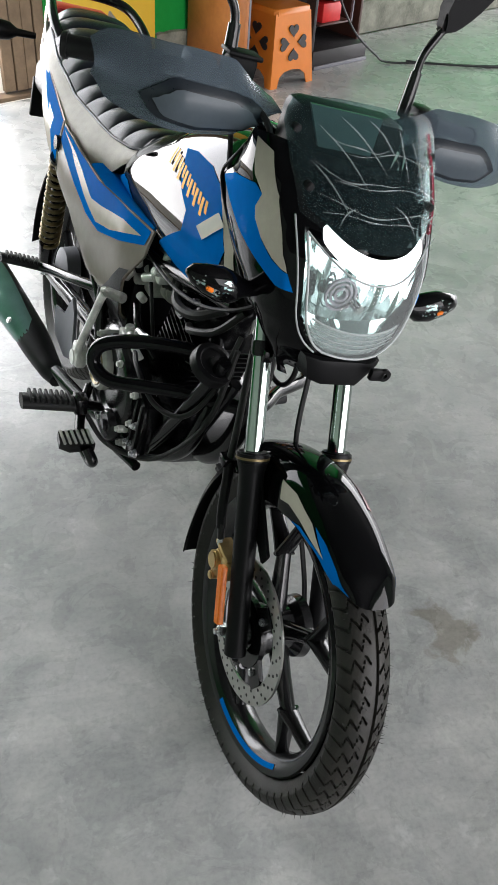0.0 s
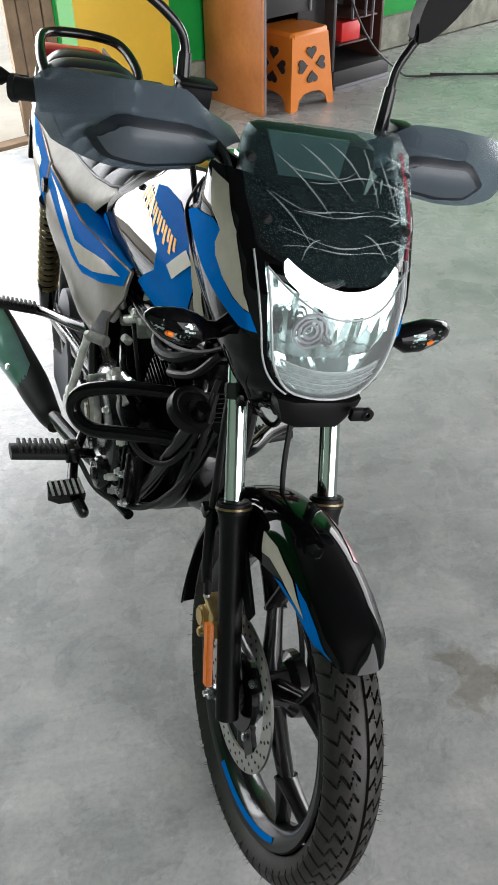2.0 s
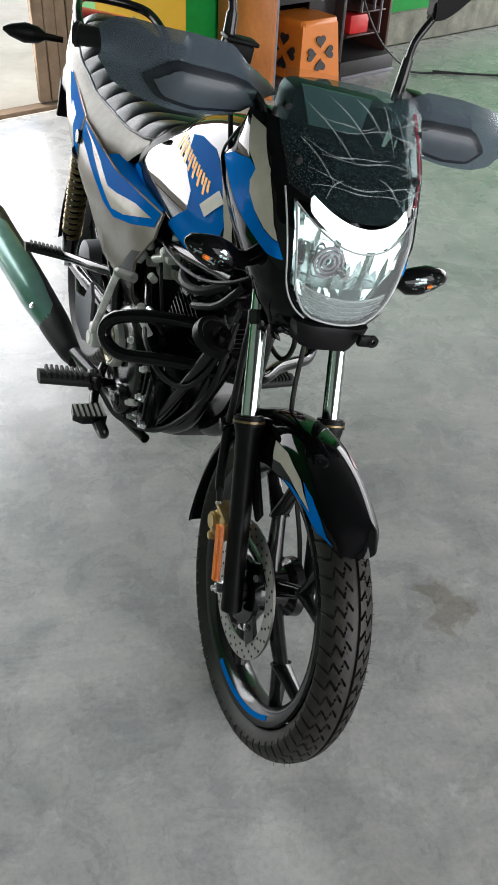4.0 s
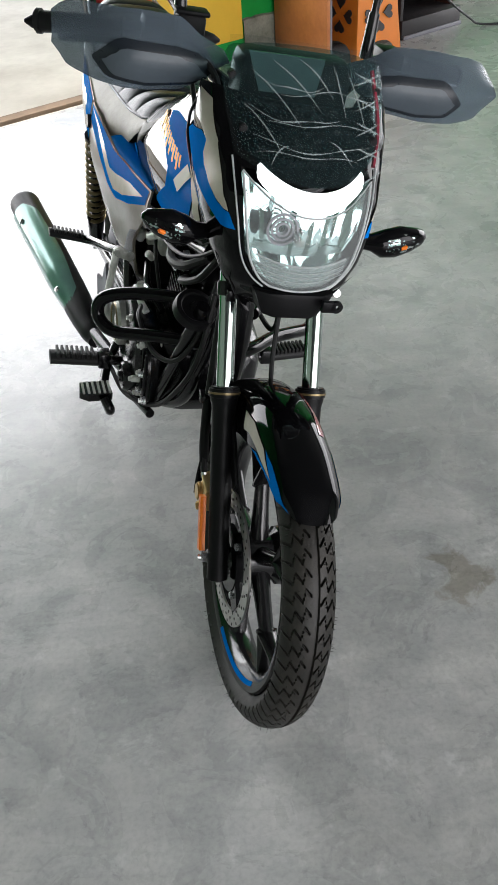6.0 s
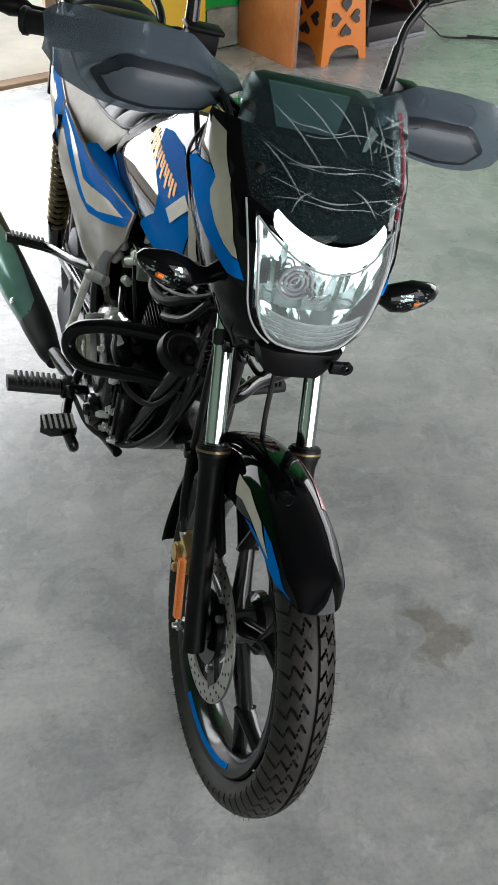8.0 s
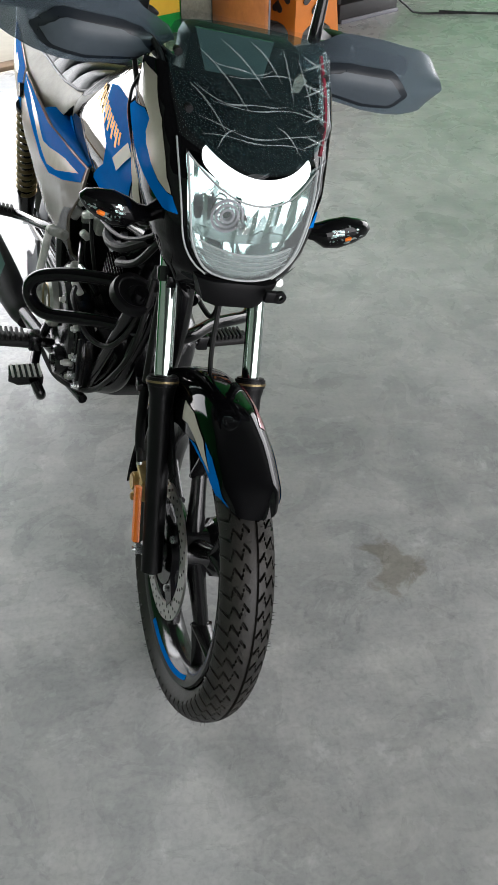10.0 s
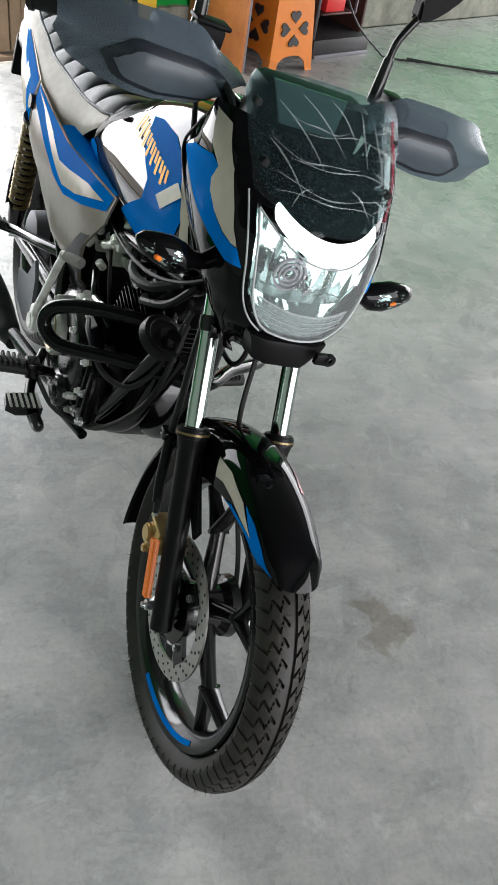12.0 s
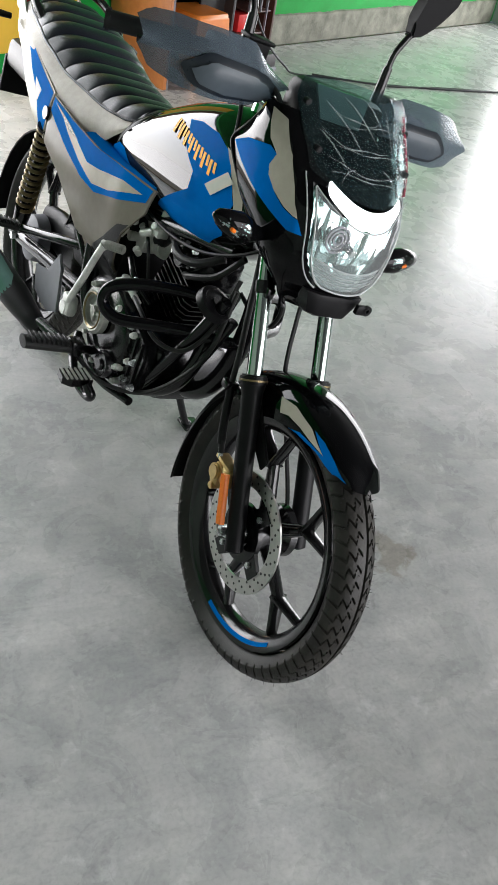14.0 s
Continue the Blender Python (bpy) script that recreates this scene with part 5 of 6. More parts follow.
rf = [[REAR + Vector((u, 0.315 * math.cos(t), 0.315 * math.sin(t) - 0.02 * abs(u / 0.07) ** 2)) for u in (-0.07, -0.045, 0, 0.045, 0.07)] for t in (radians(-8 + 10 * k) for k in range(16))]
bpart("rear_mudguard", shell(loft(rf, closed=False), 0.004), M_PLASTIC, None, "matt black rear mudguard")
bpart("chain_case", loft([oval(v, 0.38 + h, 0.30 - h, 0.02) for v, h in ((0.72, 0.02), (0.80, 0.03), (1.20, 0.02), (1.30, 0.0))]), M_PLASTIC, None)
bpart("inner_mudguard", merge(box((-0.075, 0.80, 0.38), (0.075, 0.96, 0.62), 0.02), box((-0.10, 0.66, 0.45), (0.10, 0.90, 0.69), 0.02)), M_PLASTIC, None, "black inner mudguard and air box")

# ---- frame and engine ----
bpart("frame", merge(tube([(0, 0.30, 0.84), (0, 0.285, 0.70), (0, 0.275, 0.56), (0, 0.300, 0.45), (0, 0.36, 0.375), (0, 0.46, 0.33)], 0.021, 14), *[tube([(s * 0.06, 0.32, 0.72), (s * 0.08, 0.50, 0.68), (s * 0.10, 0.76, 0.62), (s * 0.105, 0.80, 0.50), (s * 0.10, 0.75, 0.35), (s * 0.08, 0.62, 0.305), (s * 0.03, 0.46, 0.32)], 0.014, 12) for s in (-1, 1)], *[tube([(s * 0.10, 0.78, 0.62), (s * 0.125, 1.05, 0.69), (s * 0.12, 1.35, 0.77)], 0.013, 10) for s in (-1, 1)], *[tube([(s * 0.098, 0.78, 0.42), (s * 0.12, 0.95, 0.56), (s * 0.128, 1.07, 0.68)], 0.011, 10) for s in (-1, 1)]), M_FRAME, None, "black tubular frame")
case = bpart("engine_case", merge(loft([oval(v, t, b, h, 4.2, 24) for v, t, b, h in ((0.385, 0.42, 0.35, 0.06), (0.405, 0.455, 0.318, 0.098), (0.46, 0.475, 0.300, 0.125), (0.56, 0.485, 0.296, 0.135), (0.68, 0.480, 0.302, 0.130), (0.74, 0.455, 0.320, 0.112), (0.765, 0.42, 0.35, 0.07))])), M_ENGINE, None, "black engine with bolted covers")


def cover(c, r, x0, x1, material, name, label="", seg=40):
    return bpart(name, lathe([(r, x0), (r, x1 + 0.012), (r - 0.005, x1 + 0.003), (r - 0.014, x1), (r * 0.55, x1 - 0.002), (r * 0.50, x1 + 0.004), (0.0, x1 + 0.004)], (0, *c), seg=seg), material, case, label)


cover((0.555, 0.405), 0.100, -0.10, -0.150, M_ENGINE, "clutch_cover", "black clutch cover")
bpart("clutch_ring", lathe([(0.052, -0.150), (0.052, -0.164), (0.046, -0.170), (0.036, -0.168), (0.034, -0.158), (0.0, -0.158)], (0, 0.595, 0.425), seg=48), M_DULL, case, "cast ring with a brassy face")
bpart("clutch_ring", lathe([(0.044, -0.1665), (0.040, -0.1715), (0.036, -0.1685)], (0, 0.595, 0.425), seg=48), M_SPRING, case, "brassy ring")
bpart("clutch_boss", merge(rod((-0.158, 0.595, 0.425), (-0.168, 0.595, 0.425), 0.014, seg=6, bevel=0.002), box((-0.165, 0.57, 0.421), (-0.158, 0.62, 0.429), 0.002), box((-0.165, 0.591, 0.40), (-0.158, 0.599, 0.45), 0.002)), M_DULL, case)
bpart("oil_filter_cover", merge(lathe([(0.032, -0.14), (0.032, -0.160), (0.028, -0.166), (0.014, -0.166), (0.012, -0.172), (0, -0.172)], (0, 0.500, 0.345), seg=32)), M_ENGINE, case, "round oil filter cover")
random.seed(8)
for x, v, w in ((-0.005, 0.652, 0.462), (0, 0.640, 0.345), (0, 0.575, 0.308), (0.008, 0.475, 0.318), (-0.006, 0.463, 0.362), (-0.008, 0.515, 0.478), (0.004, 0.448, 0.452), (0.004, 0.440, 0.392)):
    bpart("bolt", merge(rod((-0.100 + x, v, w), (-0.136 + x, v, w), 0.0085, seg=14, bevel=0.002), rod((-0.128 + x, v, w), (-0.146 + x, v, w), 0.0075, seg=14), rod((-0.146 + x, v, w), (-0.152 + x, v, w), 0.0055, seg=6, bevel=0.0008)), M_ALLOY, case, "bright bolt head")
plate_o = [(0.385, 0.420), (0.400, 0.462), (0.455, 0.478), (0.505, 0.470), (0.520, 0.43), (0.490, 0.385), (0.470, 0.335), (0.430, 0.318), (0.395, 0.345)]
bpart("side_cover", plate(plate_o, -0.134, -0.105, 0, 0.006), M_ENGINE, case, "black bolted side cover")
for k in range(4):
    bpart("cover_rib", box((-0.140, 0.405 + 0.026 * k, 0.345 + 0.006 * k), (-0.132, 0.411 + 0.026 * k, 0.455), 0.002, 1), M_ENGINE, case)
for pts, r in (([(-0.075, 0.275, 0.640), (-0.095, 0.33, 0.500), (-0.105, 0.405, 0.370), (-0.11, 0.47, 0.300)], 0.0125), ([(-0.045, 0.27, 0.60), (-0.06, 0.31, 0.48), (-0.075, 0.37, 0.37)], 0.011), ([(-0.115, 0.42, 0.300), (-0.135, 0.55, 0.280), (-0.13, 0.70, 0.300)], 0.010), ([(-0.09, 0.50, 0.50), (-0.11, 0.56, 0.53), (-0.10, 0.62, 0.55)], 0.008)):
    bpart("cradle_tube", tube(pts, r, 12), M_FRAME, None)
for v, w in ((0.418, 0.402), (0.436, 0.352), (0.398, 0.352), (0.470, 0.462)):
    for k in range(3):
        bpart("washer", rod((-0.134 - 0.005 * k, v, w), (-0.1375 - 0.005 * k, v, w), 0.0085 - 0.0018 * k, seg=14), M_STEEL, case)
bpart("cable_joint", merge(rod((-0.118, 0.545, 0.535), (-0.118, 0.500, 0.545), 0.006, seg=10), rod((-0.118, 0.505, 0.544), (-0.118, 0.495, 0.546), 0.009, seg=6)), M_STEEL, case)
for a, b, r in (((-0.105, 0.640, 0.625), (-0.115, 0.628, 0.648), 0.009), ((-0.098, 0.675, 0.600), (-0.112, 0.680, 0.575), 0.010), ((-0.10, 0.655, 0.640), (-0.10, 0.690, 0.640), 0.007), ((-0.095, 0.60, 0.57), (-0.11, 0.595, 0.585), 0.008)):
    bpart("fitting", rod(a, b, r, seg=12, bevel=0.002), M_ALLOY, case, "bare alloy fitting")
# cylinder and head, finned, tipped forward
axis = Vector((0, -0.30, 0.954)).normalized()
foot = Vector((0, 0.515, 0.455))
bms, fins = [rod(foot, foot + axis * 0.17, 0.052, seg=24)], []
for k in range(11):
    p = foot + axis * (0.018 + 0.0135 * k)
    hw, hd = 0.072 - 0.0006 * k, 0.075
    q = Vector((0, axis.z, -axis.y))
    fins.append(loft([[p + Vector((sx * hw, 0, 0)) + q * sy * hd + axis * h for sx, sy in ((-1, -0.8), (-0.8, -1), (0.8, -1), (1, -0.8), (1, 0.8), (0.8, 1), (-0.8, 1), (-1, 0.8))] for h in (0, 0.0032)]))
cyl = bpart("cylinder", merge(*bms), M_ENGINE, None, "finned black cylinder")
for fin in fins:
    bpart("fin", fin, M_ENGINE, cyl)
p = foot + axis * 0.172
bpart("cylinder_head", merge(rod(p, p + axis * 0.05, 0.068, 0.058, 24, 0.008), box(p + Vector((-0.075, -0.03, 0.0)), p + Vector((-0.045, 0.03, 0.035)), 0.008), rod(p + Vector((-0.06, 0, 0.02)), p + Vector((-0.088, 0, 0.02)), 0.024, seg=20, bevel=0.003)), M_ENGINE, case, "black cylinder head")
for dv, dw in ((-0.04, 0.02), (0.045, 0.01), (-0.03, 0.045), (0.03, 0.05)):
    q = p + Vector((-0.066, dv, dw))
    bpart("bolt", rod(q, q + Vector((-0.012, 0, 0)), 0.006, seg=6, bevel=0.001), M_STEEL, case)
# carburettor and bits of bare alloy
carb = bpart("carburettor", merge(rod((-0.03, 0.60, 0.590), (-0.03, 0.71, 0.575), 0.026, seg=20, bevel=0.004), box((-0.075, 0.625, 0.560), (-0.02, 0.675, 0.620), 0.008), rod((-0.05, 0.65, 0.60), (-0.05, 0.65, 0.655), 0.018, seg=18, bevel=0.004), rod((-0.075, 0.66, 0.585), (-0.098, 0.66, 0.585), 0.011, seg=14, bevel=0.002), rod((-0.07, 0.635, 0.61), (-0.092, 0.630, 0.625), 0.008, seg=12, bevel=0.002)), M_ALLOY, None, "bare alloy carburettor")
bpart("clutch_arm", merge(tube([(-0.115, 0.565, 0.500), (-0.130, 0.550, 0.522), (-0.135, 0.515, 0.520), (-0.125, 0.490, 0.505)], 0.007, 10), box((-0.135, 0.545, 0.492), (-0.10, 0.60, 0.512), 0.005), rod((-0.12, 0.58, 0.48), (-0.12, 0.58, 0.525), 0.010, seg=14, bevel=0.002)), M_ALLOY, case, "bare alloy clutch arm")
bpart("fuel_tap", merge(box((-0.100, 0.545, 0.632), (-0.070, 0.575, 0.668), 0.006), rod((-0.085, 0.560, 0.660), (-0.085, 0.556, 0.692), 0.010, seg=14, bevel=0.002), rod((-0.098, 0.565, 0.640), (-0.108, 0.595, 0.622), 0.009, seg=14, bevel=0.002), rod((-0.095, 0.55, 0.655), (-0.116, 0.545, 0.662), 0.008, seg=12, bevel=0.002)), M_ALLOY, None, "bare alloy fuel tap")
bpart("intake_hose", tube([(-0.02, 0.54, 0.64), (-0.045, 0.58, 0.635), (-0.04, 0.62, 0.60)], 0.019, 14), M_RUBBER, carb)

# exhaust: bent pipe under the engine, long silencer with a bright shield
pipe = bpart("exhaust", tube([(-0.03, 0.40, 0.600), (-0.05, 0.345, 0.580), (-0.06, 0.315, 0.49), (-0.07, 0.345, 0.40), (-0.085, 0.42, 0.335), (-0.105, 0.52, 0.300), (-0.145, 0.68, 0.270), (-0.175, 0.82, 0.256)], 0.0155, 14), M_FRAME, None, "black exhaust with a chromed heat shield")
bpart("silencer", tube([(-0.174, 0.80, 0.244), (-0.184, 0.87, 0.248), (-0.202, 0.99, 0.261), (-0.234, 1.15, 0.282), (-0.265, 1.30, 0.300), (-0.290, 1.43, 0.316), (-0.296, 1.47, 0.321)], 0.05, 22, 6, taper=lambda t: lerp([(0, 0.018), (0.12, 0.028), (0.3, 0.039), (0.6, 0.044), (0.9, 0.044), (0.97, 0.037), (1.0, 0.018)], t)), M_PLASTIC, pipe, "black silencer")
rg = []
for i in range(25):
    t = i / 24
    c = Vector((-0.194 - 0.088 * t, 0.94 + 0.44 * t, 0.256 + 0.053 * t))
    span = radians(lerp([(0, 26), (0.08, 62), (0.5, 78), (0.92, 70), (1, 34)], t))
    rad = lerp([(0, 0.038), (0.3, 0.047), (1, 0.049)], t)
    rg.append([c + rad * Vector((-math.cos(a), 0, math.sin(a))) for a in (radians(28) + span * (k / 8 - 1) for k in range(17))])
shield = bpart("heat_shield", shell(loft(rg, closed=False), 0.0015), M_SHIELD, pipe, "polished steel heat shield")
for t in (0.12, 0.86):
    c = Vector((-0.194 - 0.088 * t, 0.94 + 0.44 * t, 0.256 + 0.053 * t)) + 0.048 * Vector((-math.cos(radians(28)), 0, math.sin(radians(28))))
    bpart("bolt", rod(c, c + Vector((-0.006, 0, 0.003)), 0.008, seg=12, bevel=0.002), M_STEEL, shield)
bpart("hanger", plate([(0.80, 0.30), (0.83, 0.40), (0.86, 0.43), (0.90, 0.36), (0.98, 0.34), (0.95, 0.28), (0.86, 0.27)], -0.150, -0.142, 0, 0.002), M_GREYTRIM, pipe, "dark grey steel hanger plate")

# leg guard, horn, pegs, levers
bpart("leg_guard", tube([(-0.035, 0.318, 0.600), (-0.075, 0.372, 0.598), (-0.130, 0.408, 0.590), (-0.185, 0.440, 0.575), (-0.222, 0.458, 0.553), (-0.228, 0.455, 0.520), (-0.205, 0.425, 0.503), (-0.150, 0.382, 0.518), (-0.095, 0.345, 0.530), (0.0, 0.270, 0.548), (0.095, 0.345, 0.530), (0.150, 0.382, 0.518), (0.205, 0.425, 0.503), (0.228, 0.455, 0.520), (0.222, 0.458, 0.553), (0.185, 0.440, 0.575), (0.130, 0.408, 0.590), (0.075, 0.372, 0.598), (0.035, 0.318, 0.600)], 0.0128, 16, 6), M_BLACK, None, "gloss black leg guard bar")
hornm = Matrix.Translation((-0.083, 0.300, 0.618)) @ pose(0, 0, 0, -60, 0, 20)
hb = lathe([(0.0, -0.013), (0.010, -0.013), (0.012, -0.010), (0.027, -0.009), (0.030, -0.012), (0.038, -0.011), (0.040, -0.004), (0.040, 0.006), (0.034, 0.010), (0.022, 0.016), (0.0, 0.016)], (0, 0, 0), "Y", 40)
bmesh.ops.transform(hb, matrix=hornm, verts=hb.verts)
bpart("horn", merge(hb, box((-0.085, 0.32, 0.61), (-0.03, 0.332, 0.63), 0.002)), M_PLASTIC, None, "round black horn")


def peg(a, b, r, name, label):
    a, b = Vector(a), Vector(b)
    d = b - a
    n, ribs = d.normalized(), []
    bms = [loft([[p + Vector((0, 0.9 * r * math.cos(t), 0.62 * r * math.sin(t))) for t in (2 * math.pi * k / 16 for k in range(16))] for p in (a, a + n * 0.004, b - n * 0.006, b)])]
    for k in range(8):
        p = a + d * (0.10 + 0.105 * k)
        ribs.append(box(p + Vector((-0.003, -0.85 * r, 0.40 * r)), p + Vector((0.003, 0.85 * r, 0.86 * r)), 0.0012, 1))
    ob = bpart(name, bms[0], M_RUBBER, None, label)
    for rib in ribs:
        bpart("rib", rib, M_RUBBER, ob)
    return ob


for sd in (-1, 1):
    pg = peg((sd * 0.205, 0.585, 0.335), (sd * 0.305, 0.606, 0.330), 0.023, "foot_peg", "black ribbed rubber foot peg")
    bpart("peg_bracket", merge(rod((sd * 0.12, 0.58, 0.325), (sd * 0.208, 0.586, 0.335), 0.011, seg=14), box((sd * 0.19 - 0.014, 0.57, 0.315), (sd * 0.19 + 0.014, 0.605, 0.352), 0.005)), M_FRAME, pg)
    pg = peg((sd * 0.165, 1.085, 0.385), (sd * 0.258, 1.112, 0.390), 0.018, "pillion_peg", "black ribbed pillion foot peg")
    bpart("peg_bracket", tube([(sd * 0.095, 0.82, 0.47), (sd * 0.13, 0.92, 0.44), (sd * 0.152, 1.05, 0.395), (sd * 0.170, 1.086, 0.385)], 0.012, 12), M_FRAME, pg)
pedal = bpart("brake_pedal", merge(tube([(-0.150, 0.66, 0.325), (-0.180, 0.60, 0.300), (-0.196, 0.53, 0.284), (-0.194, 0.468, 0.282), (-0.196, 0.446, 0.298), (-0.206, 0.462, 0.316)], 0.0105, 12), loft([[Vector((-0.212 + dx, 0.492 + dy, w)) for dx, dy in ((-0.044, -0.014), (-0.040, 0.020), (0.022, 0.026), (0.024, -0.024), (-0.026, -0.028))] for w in (0.306, 0.322)])), M_FRAME, None, "black brake pedal with a grooved pad")
for k in range(6):
    bpart("groove", box((-0.250 + 0.011 * k, 0.470, 0.321), (-0.245 + 0.011 * k, 0.514, 0.3255), 0.001, 1), M_DULL, pedal)
kick = bpart("kick_lever", merge(tube([(-0.160, 0.720, 0.362), (-0.172, 0.700, 0.400), (-0.172, 0.672, 0.460), (-0.168, 0.640, 0.545), (-0.166, 0.628, 0.568)], 0.0095, 12, 6, taper=lambda t: lerp([(0, 0.0125), (0.3, 0.0085), (0.8, 0.008), (1, 0.0105)], t)), rod((-0.145, 0.722, 0.36), (-0.178, 0.722, 0.36), 0.019, seg=20, bevel=0.003), box((-0.176, 0.695, 0.345), (-0.150, 0.74, 0.395), 0.008)), M_ALLOY, None, "bare alloy kick lever with a grey pedal")
kd = Vector((0.020, -0.052, 0.014))
k0 = Vector((-0.166, 0.630, 0.570))
bpart("kick_pedal", merge(rod(k0 - kd * 0.12, k0 + kd, 0.0085, seg=14, bevel=0.002), *[rod(k0 + kd * (0.1 + 0.1 * k), k0 + kd * (0.16 + 0.1 * k), 0.0105, seg=14, bevel=0.001) for k in range(9)]), M_DULL, kick, "ribbed grey kick pedal")
bpart("side_stand", merge(tube([(0.10, 0.66, 0.290), (0.15, 0.645, 0.215), (0.225, 0.64, 0.085), (0.245, 0.64, 0.068)], 0.010, 12), box((0.225, 0.615, 0.058), (0.280, 0.670, 0.070), 0.003)), M_FRAME, None, "black side stand resting on the floor")
for pts, r in (([(-0.17, 0.60, 0.30), (-0.155, 0.50, 0.300), (-0.12, 0.39, 0.345), (-0.10, 0.31, 0.43), (-0.075, 0.27, 0.53), (-0.055, 0.28, 0.66)], 0.0052), ([(-0.135, 0.50, 0.515), (-0.15, 0.44, 0.520), (-0.135, 0.37, 0.490), (-0.105, 0.31, 0.505), (-0.075, 0.285, 0.575), (-0.05, 0.29, 0.68)], 0.0050),
               ([(-0.06, 0.46, 0.60), (-0.085, 0.40, 0.625), (-0.07, 0.34, 0.66), (-0.05, 0.30, 0.72)], 0.007), ([(-0.07, 0.52, 0.66), (-0.095, 0.46, 0.645), (-0.085, 0.40, 0.655), (-0.05, 0.36, 0.69)], 0.009),
               ([(0.05, 0.40, 0.60), (0.08, 0.33, 0.56), (0.07, 0.28, 0.62), (0.05, 0.29, 0.70)], 0.005), ([(-0.09, 0.62, 0.64), (-0.10, 0.56, 0.60), (-0.09, 0.53, 0.52)], 0.004)):
    bpart("engine_cable", tube(pts, r, 8), M_RUBBER, None)
bpart("spark_lead", tube([(-0.06, 0.445, 0.625), (-0.085, 0.50, 0.65), (-0.06, 0.56, 0.67)], 0.0045, 8), M_RUBBER)

# ---- things along the wall ----


def wpart(name, bm, material, parent=None, label=""):
    return part(name, bm, material, parent, label, WALL)


desk = thing("desk", "orange-veneered office desk with dark open shelves", "desk")
D0, D1, DF = 0.20, 1.26, -0.50      # ends along the wall, front edge
wpart("side_panel", box((D0, DF, 0.0), (D0 + 0.022, -0.03, 0.685), 0.002), M_WOOD_OR, desk, "orange veneered end panel")
wpart("side_panel", box((D1 - 0.02, DF + 0.14, 0.03), (D1, -0.03, 0.70), 0.002), M_WOOD_DK, desk)
wpart("tabletop", box((D0 - 0.012, DF - 0.012, 0.685), (D1 + 0.01, -0.02, 0.708), 0.003), M_WOOD_DK, desk, "dark red-brown desk top")
wpart("edge_band", box((D0 + 0.022, DF - 0.001, 0.0), (D0 + 0.034, DF + 0.006, 0.685)), M_GREYTRIM, desk)
wpart("back_panel", box((D0 + 0.022, -0.05, 0.03), (D1 - 0.02, -0.03, 0.685)), M_NEARBLACK, desk)
wpart("drawer_box", box((D0 + 0.034, DF + 0.02, 0.46), (0.545, -0.06, 0.684), 0.003), M_NEARBLACK, desk, "dark drawer box")
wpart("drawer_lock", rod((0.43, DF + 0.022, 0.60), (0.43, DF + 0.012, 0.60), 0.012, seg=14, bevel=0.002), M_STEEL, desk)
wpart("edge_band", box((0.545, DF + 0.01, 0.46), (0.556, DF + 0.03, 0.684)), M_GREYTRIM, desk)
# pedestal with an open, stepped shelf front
wpart("pedestal_side", box((0.80, DF + 0.09, 0.02), (0.822, -0.05, 0.684), 0.002), M_NEARBLACK, desk)
wpart("pedestal_front", box((0.60, DF + 0.16, 0.02), (0.80, DF + 0.18, 0.684), 0.002), M_NEARBLACK, desk)
wpart("pedestal_base", box((0.80, DF + 0.07, 0.0), (D1, -0.05, 0.10), 0.004), M_NEARBLACK, desk, "dark desk plinth")
wpart("plinth_strip", box((0.81, DF + 0.060, 0.0), (D1 + 0.005, DF + 0.072, 0.022), 0.003), M_GREYTRIM, desk, "pale plinth strip")
for z0, z1, x0, x1 in ((0.545, 0.556, 0.82, 1.28), (0.34, 0.349, 0.96, 1.16), (0.22, 0.229, 0.86, 1.12)):
    wpart("shelf", box((x0, DF + 0.10, z0), (x1, -0.06, z1), 0.001), M_WOOD_DK, desk)
for x0, z0, z1 in ((0.955, 0.345, 0.545), (1.06, 0.345, 0.545), (1.12, 0.22, 0.45)):
    wpart("shelf_edge", box((x0, DF + 0.095, z0), (x0 + 0.008, DF + 0.11, z1)), M_GREYTRIM, desk)
tagged(wpart("red_box", box((0.90, DF + 0.12, 0.229), (1.05, DF + 0.22, 0.33), 0.006), M_RED), "red plastic box on a shelf of the desk", "box")
riser = thing("desk_riser", "dark red-brown wooden riser standing on the desk", "riser")
wpart("riser_body", box((0.16, -0.42, 0.7085), (1.05, -0.10, 0.83), 0.004), M_WOOD_DK, riser)
wpart("riser_end", box((0.150, -0.422, 0.7085), (0.1595, -0.098, 0.83), 0.002), M_WOOD_OR, riser)
pr = thing("machine_box", "white painted steel machine on the desk riser", "machine")
wpart("casing", box((0.36, -0.40, 0.8305), (0.86, -0.12, 1.06), 0.008), M_WHITEBOX, pr)
# uncut slots: near-black strips paint the shade inside them
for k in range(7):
    wpart("vent_slot_shade", box((0.55 + 0.03 * k, -0.4035, 0.86), (0.565 + 0.03 * k, -0.3995, 0.95)), M_NEARBLACK, pr)
tagged(wpart("coiled_lead", tube([(0.24, -0.35, 0.712), (0.27, -0.40, 0.720), (0.31, -0.38, 0.730), (0.29, -0.34, 0.735), (0.25, -0.36, 0.728), (0.28, -0.40, 0.716), (0.33, -0.41, 0.714)], 0.008, 8), M_CABLE), "black lead coiled on the desk top", "cable")
tagged(wpart("thin_wire", tube([(0.26, -0.43, 0.84), (0.34, -0.44, 0.73), (0.50, -0.53, 0.65), (0.60, -0.53, 0.66), (0.66, -0.45, 0.80), (0.64, -0.40, 0.90)], 0.0035, 6), M_BLUEWIRE), "pale blue wire looped over the desk edge", "cable")
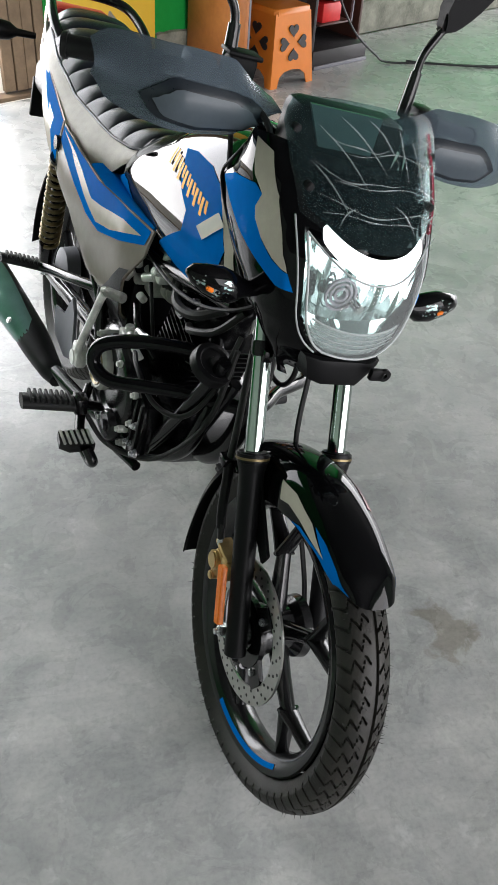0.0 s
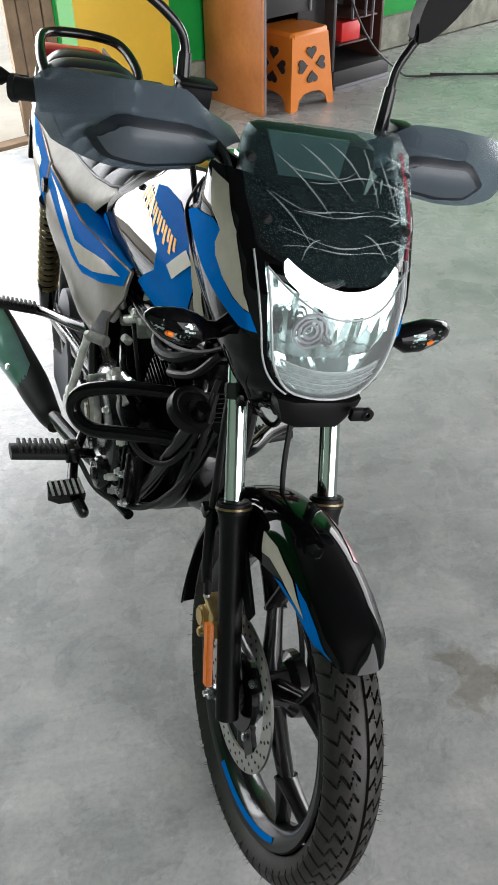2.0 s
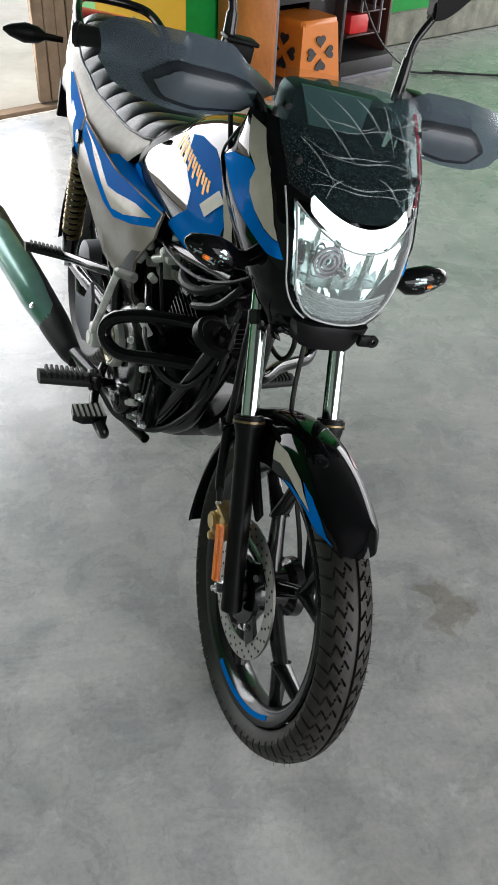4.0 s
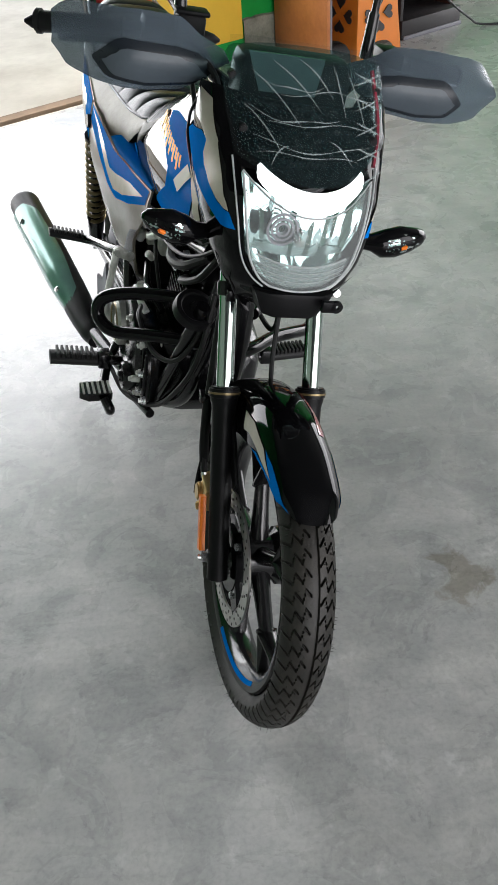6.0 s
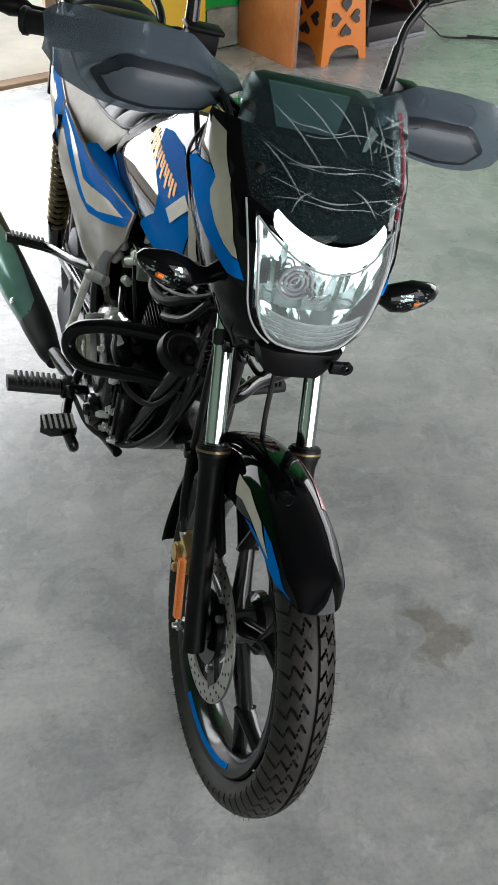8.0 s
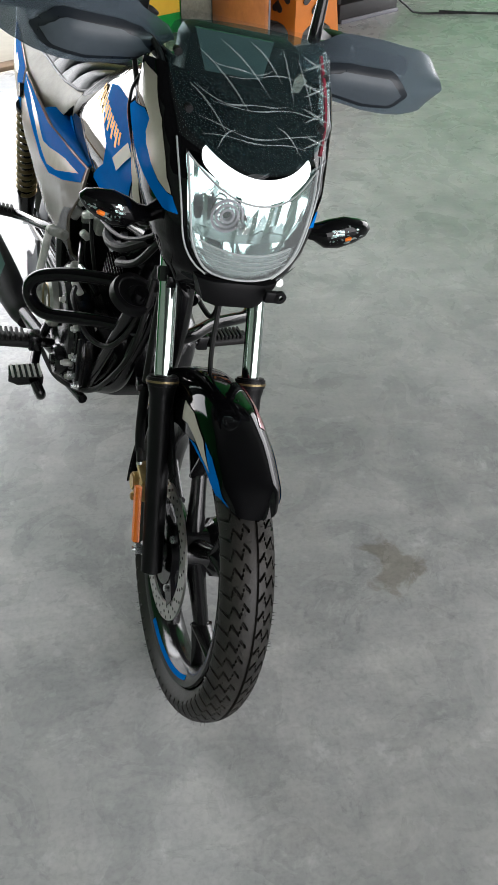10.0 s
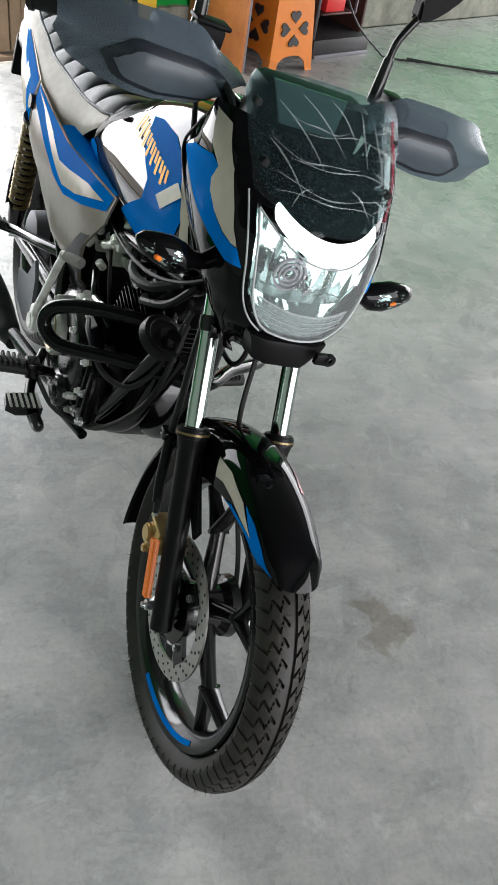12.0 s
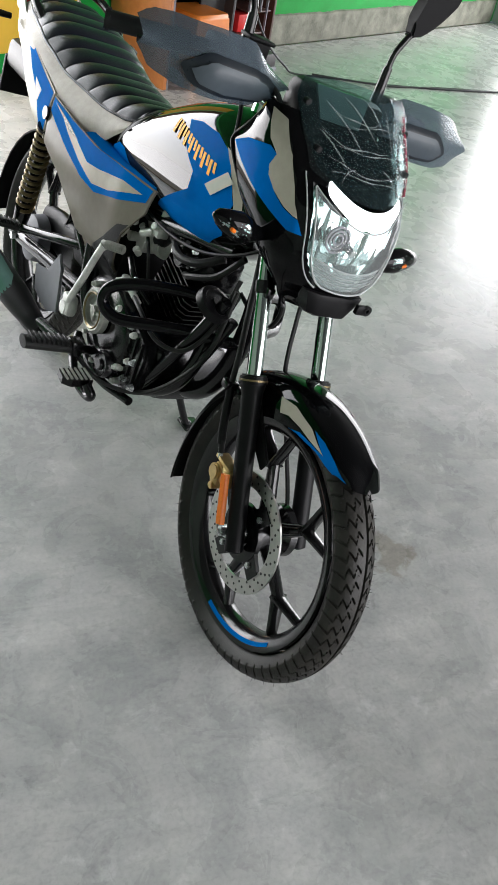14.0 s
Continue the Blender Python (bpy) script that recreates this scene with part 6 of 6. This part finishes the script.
tagged(wpart("hanging_cable", tube([(0.68, -0.42, 0.90), (0.72, -0.53, 0.70), (0.82, -0.535, 0.45), (1.00, -0.535, 0.22), (1.22, -0.54, 0.06), (1.32, -0.56, 0.010), (1.55, -0.70, 0.006), (1.85, -0.93, 0.006), (2.4, -1.22, 0.006), (3.1, -1.52, 0.006), (4.2, -1.95, 0.006)], 0.006, 8), M_CABLE), "black cable hanging from the desk and trailing over the floor", "cable")
tagged(wpart("floor_cable", tube([(1.42, -0.62, 0.018), (1.6, -0.80, 0.018), (1.9, -0.98, 0.006), (2.3, -1.14, 0.006), (2.9, -1.45, 0.006), (4.0, -1.90, 0.006)], 0.0055, 8), M_CABLE), "black cable lying on the cement floor", "cable")

# moulded stool with cut-out hearts
stool = thing("plastic_stool", "orange moulded plastic stool with cut-out hearts", "stool")
S0 = Matrix.Translation((0.515, -0.40, 0.0))


def spart(name, bm, material, parent, label="", m=I4):
    return part(name, bm, material, parent, label, WALL @ S0 @ m)


def heart(s):
    pts = []
    for k in range(18):
        t = 2 * math.pi * k / 18
        pts.append((s * 16 * math.sin(t) ** 3 / 16, s * (13 * math.cos(t) - 5 * math.cos(2 * t) - 2 * math.cos(3 * t) - math.cos(4 * t)) / 16))
    return pts


spart("seat", loft([[Vector((x * s, y * s, z)) for x, y in ((-1, -0.86), (-0.86, -1), (0.86, -1), (1, -0.86), (1, 0.86), (0.86, 1), (-0.86, 1), (-1, 0.86))] for s, z in ((0.131, 0.350), (0.132, 0.372), (0.126, 0.382), (0.09, 0.384))]), M_STOOL, stool)
for k in range(4):
    m = pose(0, 0, 0, 0, 0, 90 * k)
    # one splayed side wall with an arched foot
    top, bot = 0.128, 0.160
    def lean(x, z, out=0.0):
        t = 1 - z / 0.36
        return Vector((x * (top + (bot - top) * t) / top, -(top + (bot - top) * t) - out, z))
    o = [(-0.128, 0.0), (-0.128, 0.36), (0.128, 0.36), (0.128, 0.0), (0.090, 0.0), (0.080, 0.050), (0.050, 0.076), (0.0, 0.083), (-0.050, 0.076), (-0.080, 0.050), (-0.090, 0.0)]
    bm = bmesh.new()
    bm.faces.new([bm.verts.new(lean(x, z)) for x, z in o])
    shell(bm, 0.005)
    spart("side_wall", bm, M_STOOL, stool, m=m)
    # the wall is not pierced; dark hearts paint the shade of the openings
    if k in (0, 3):
        for a in range(4):
            cx, cz = (0.0, 0.062) if a == 0 else (0.0, -0.062) if a == 2 else (-0.062, 0.0) if a == 1 else (0.062, 0.0)
            r = Matrix.Rotation(radians((0, 90, 180, -90)[a]), 2)
            pts = [r @ Vector(q) for q in heart(0.034)]
            bm = loft([[lean(q.x + cx, q.y + cz + 0.215, e) for q in pts] for e in (0.0030, 0.0072)])
            spart("cut_out_shade", bm, M_NEARBLACK, stool, "dark heart painting the shade of a cut-out", m=m)
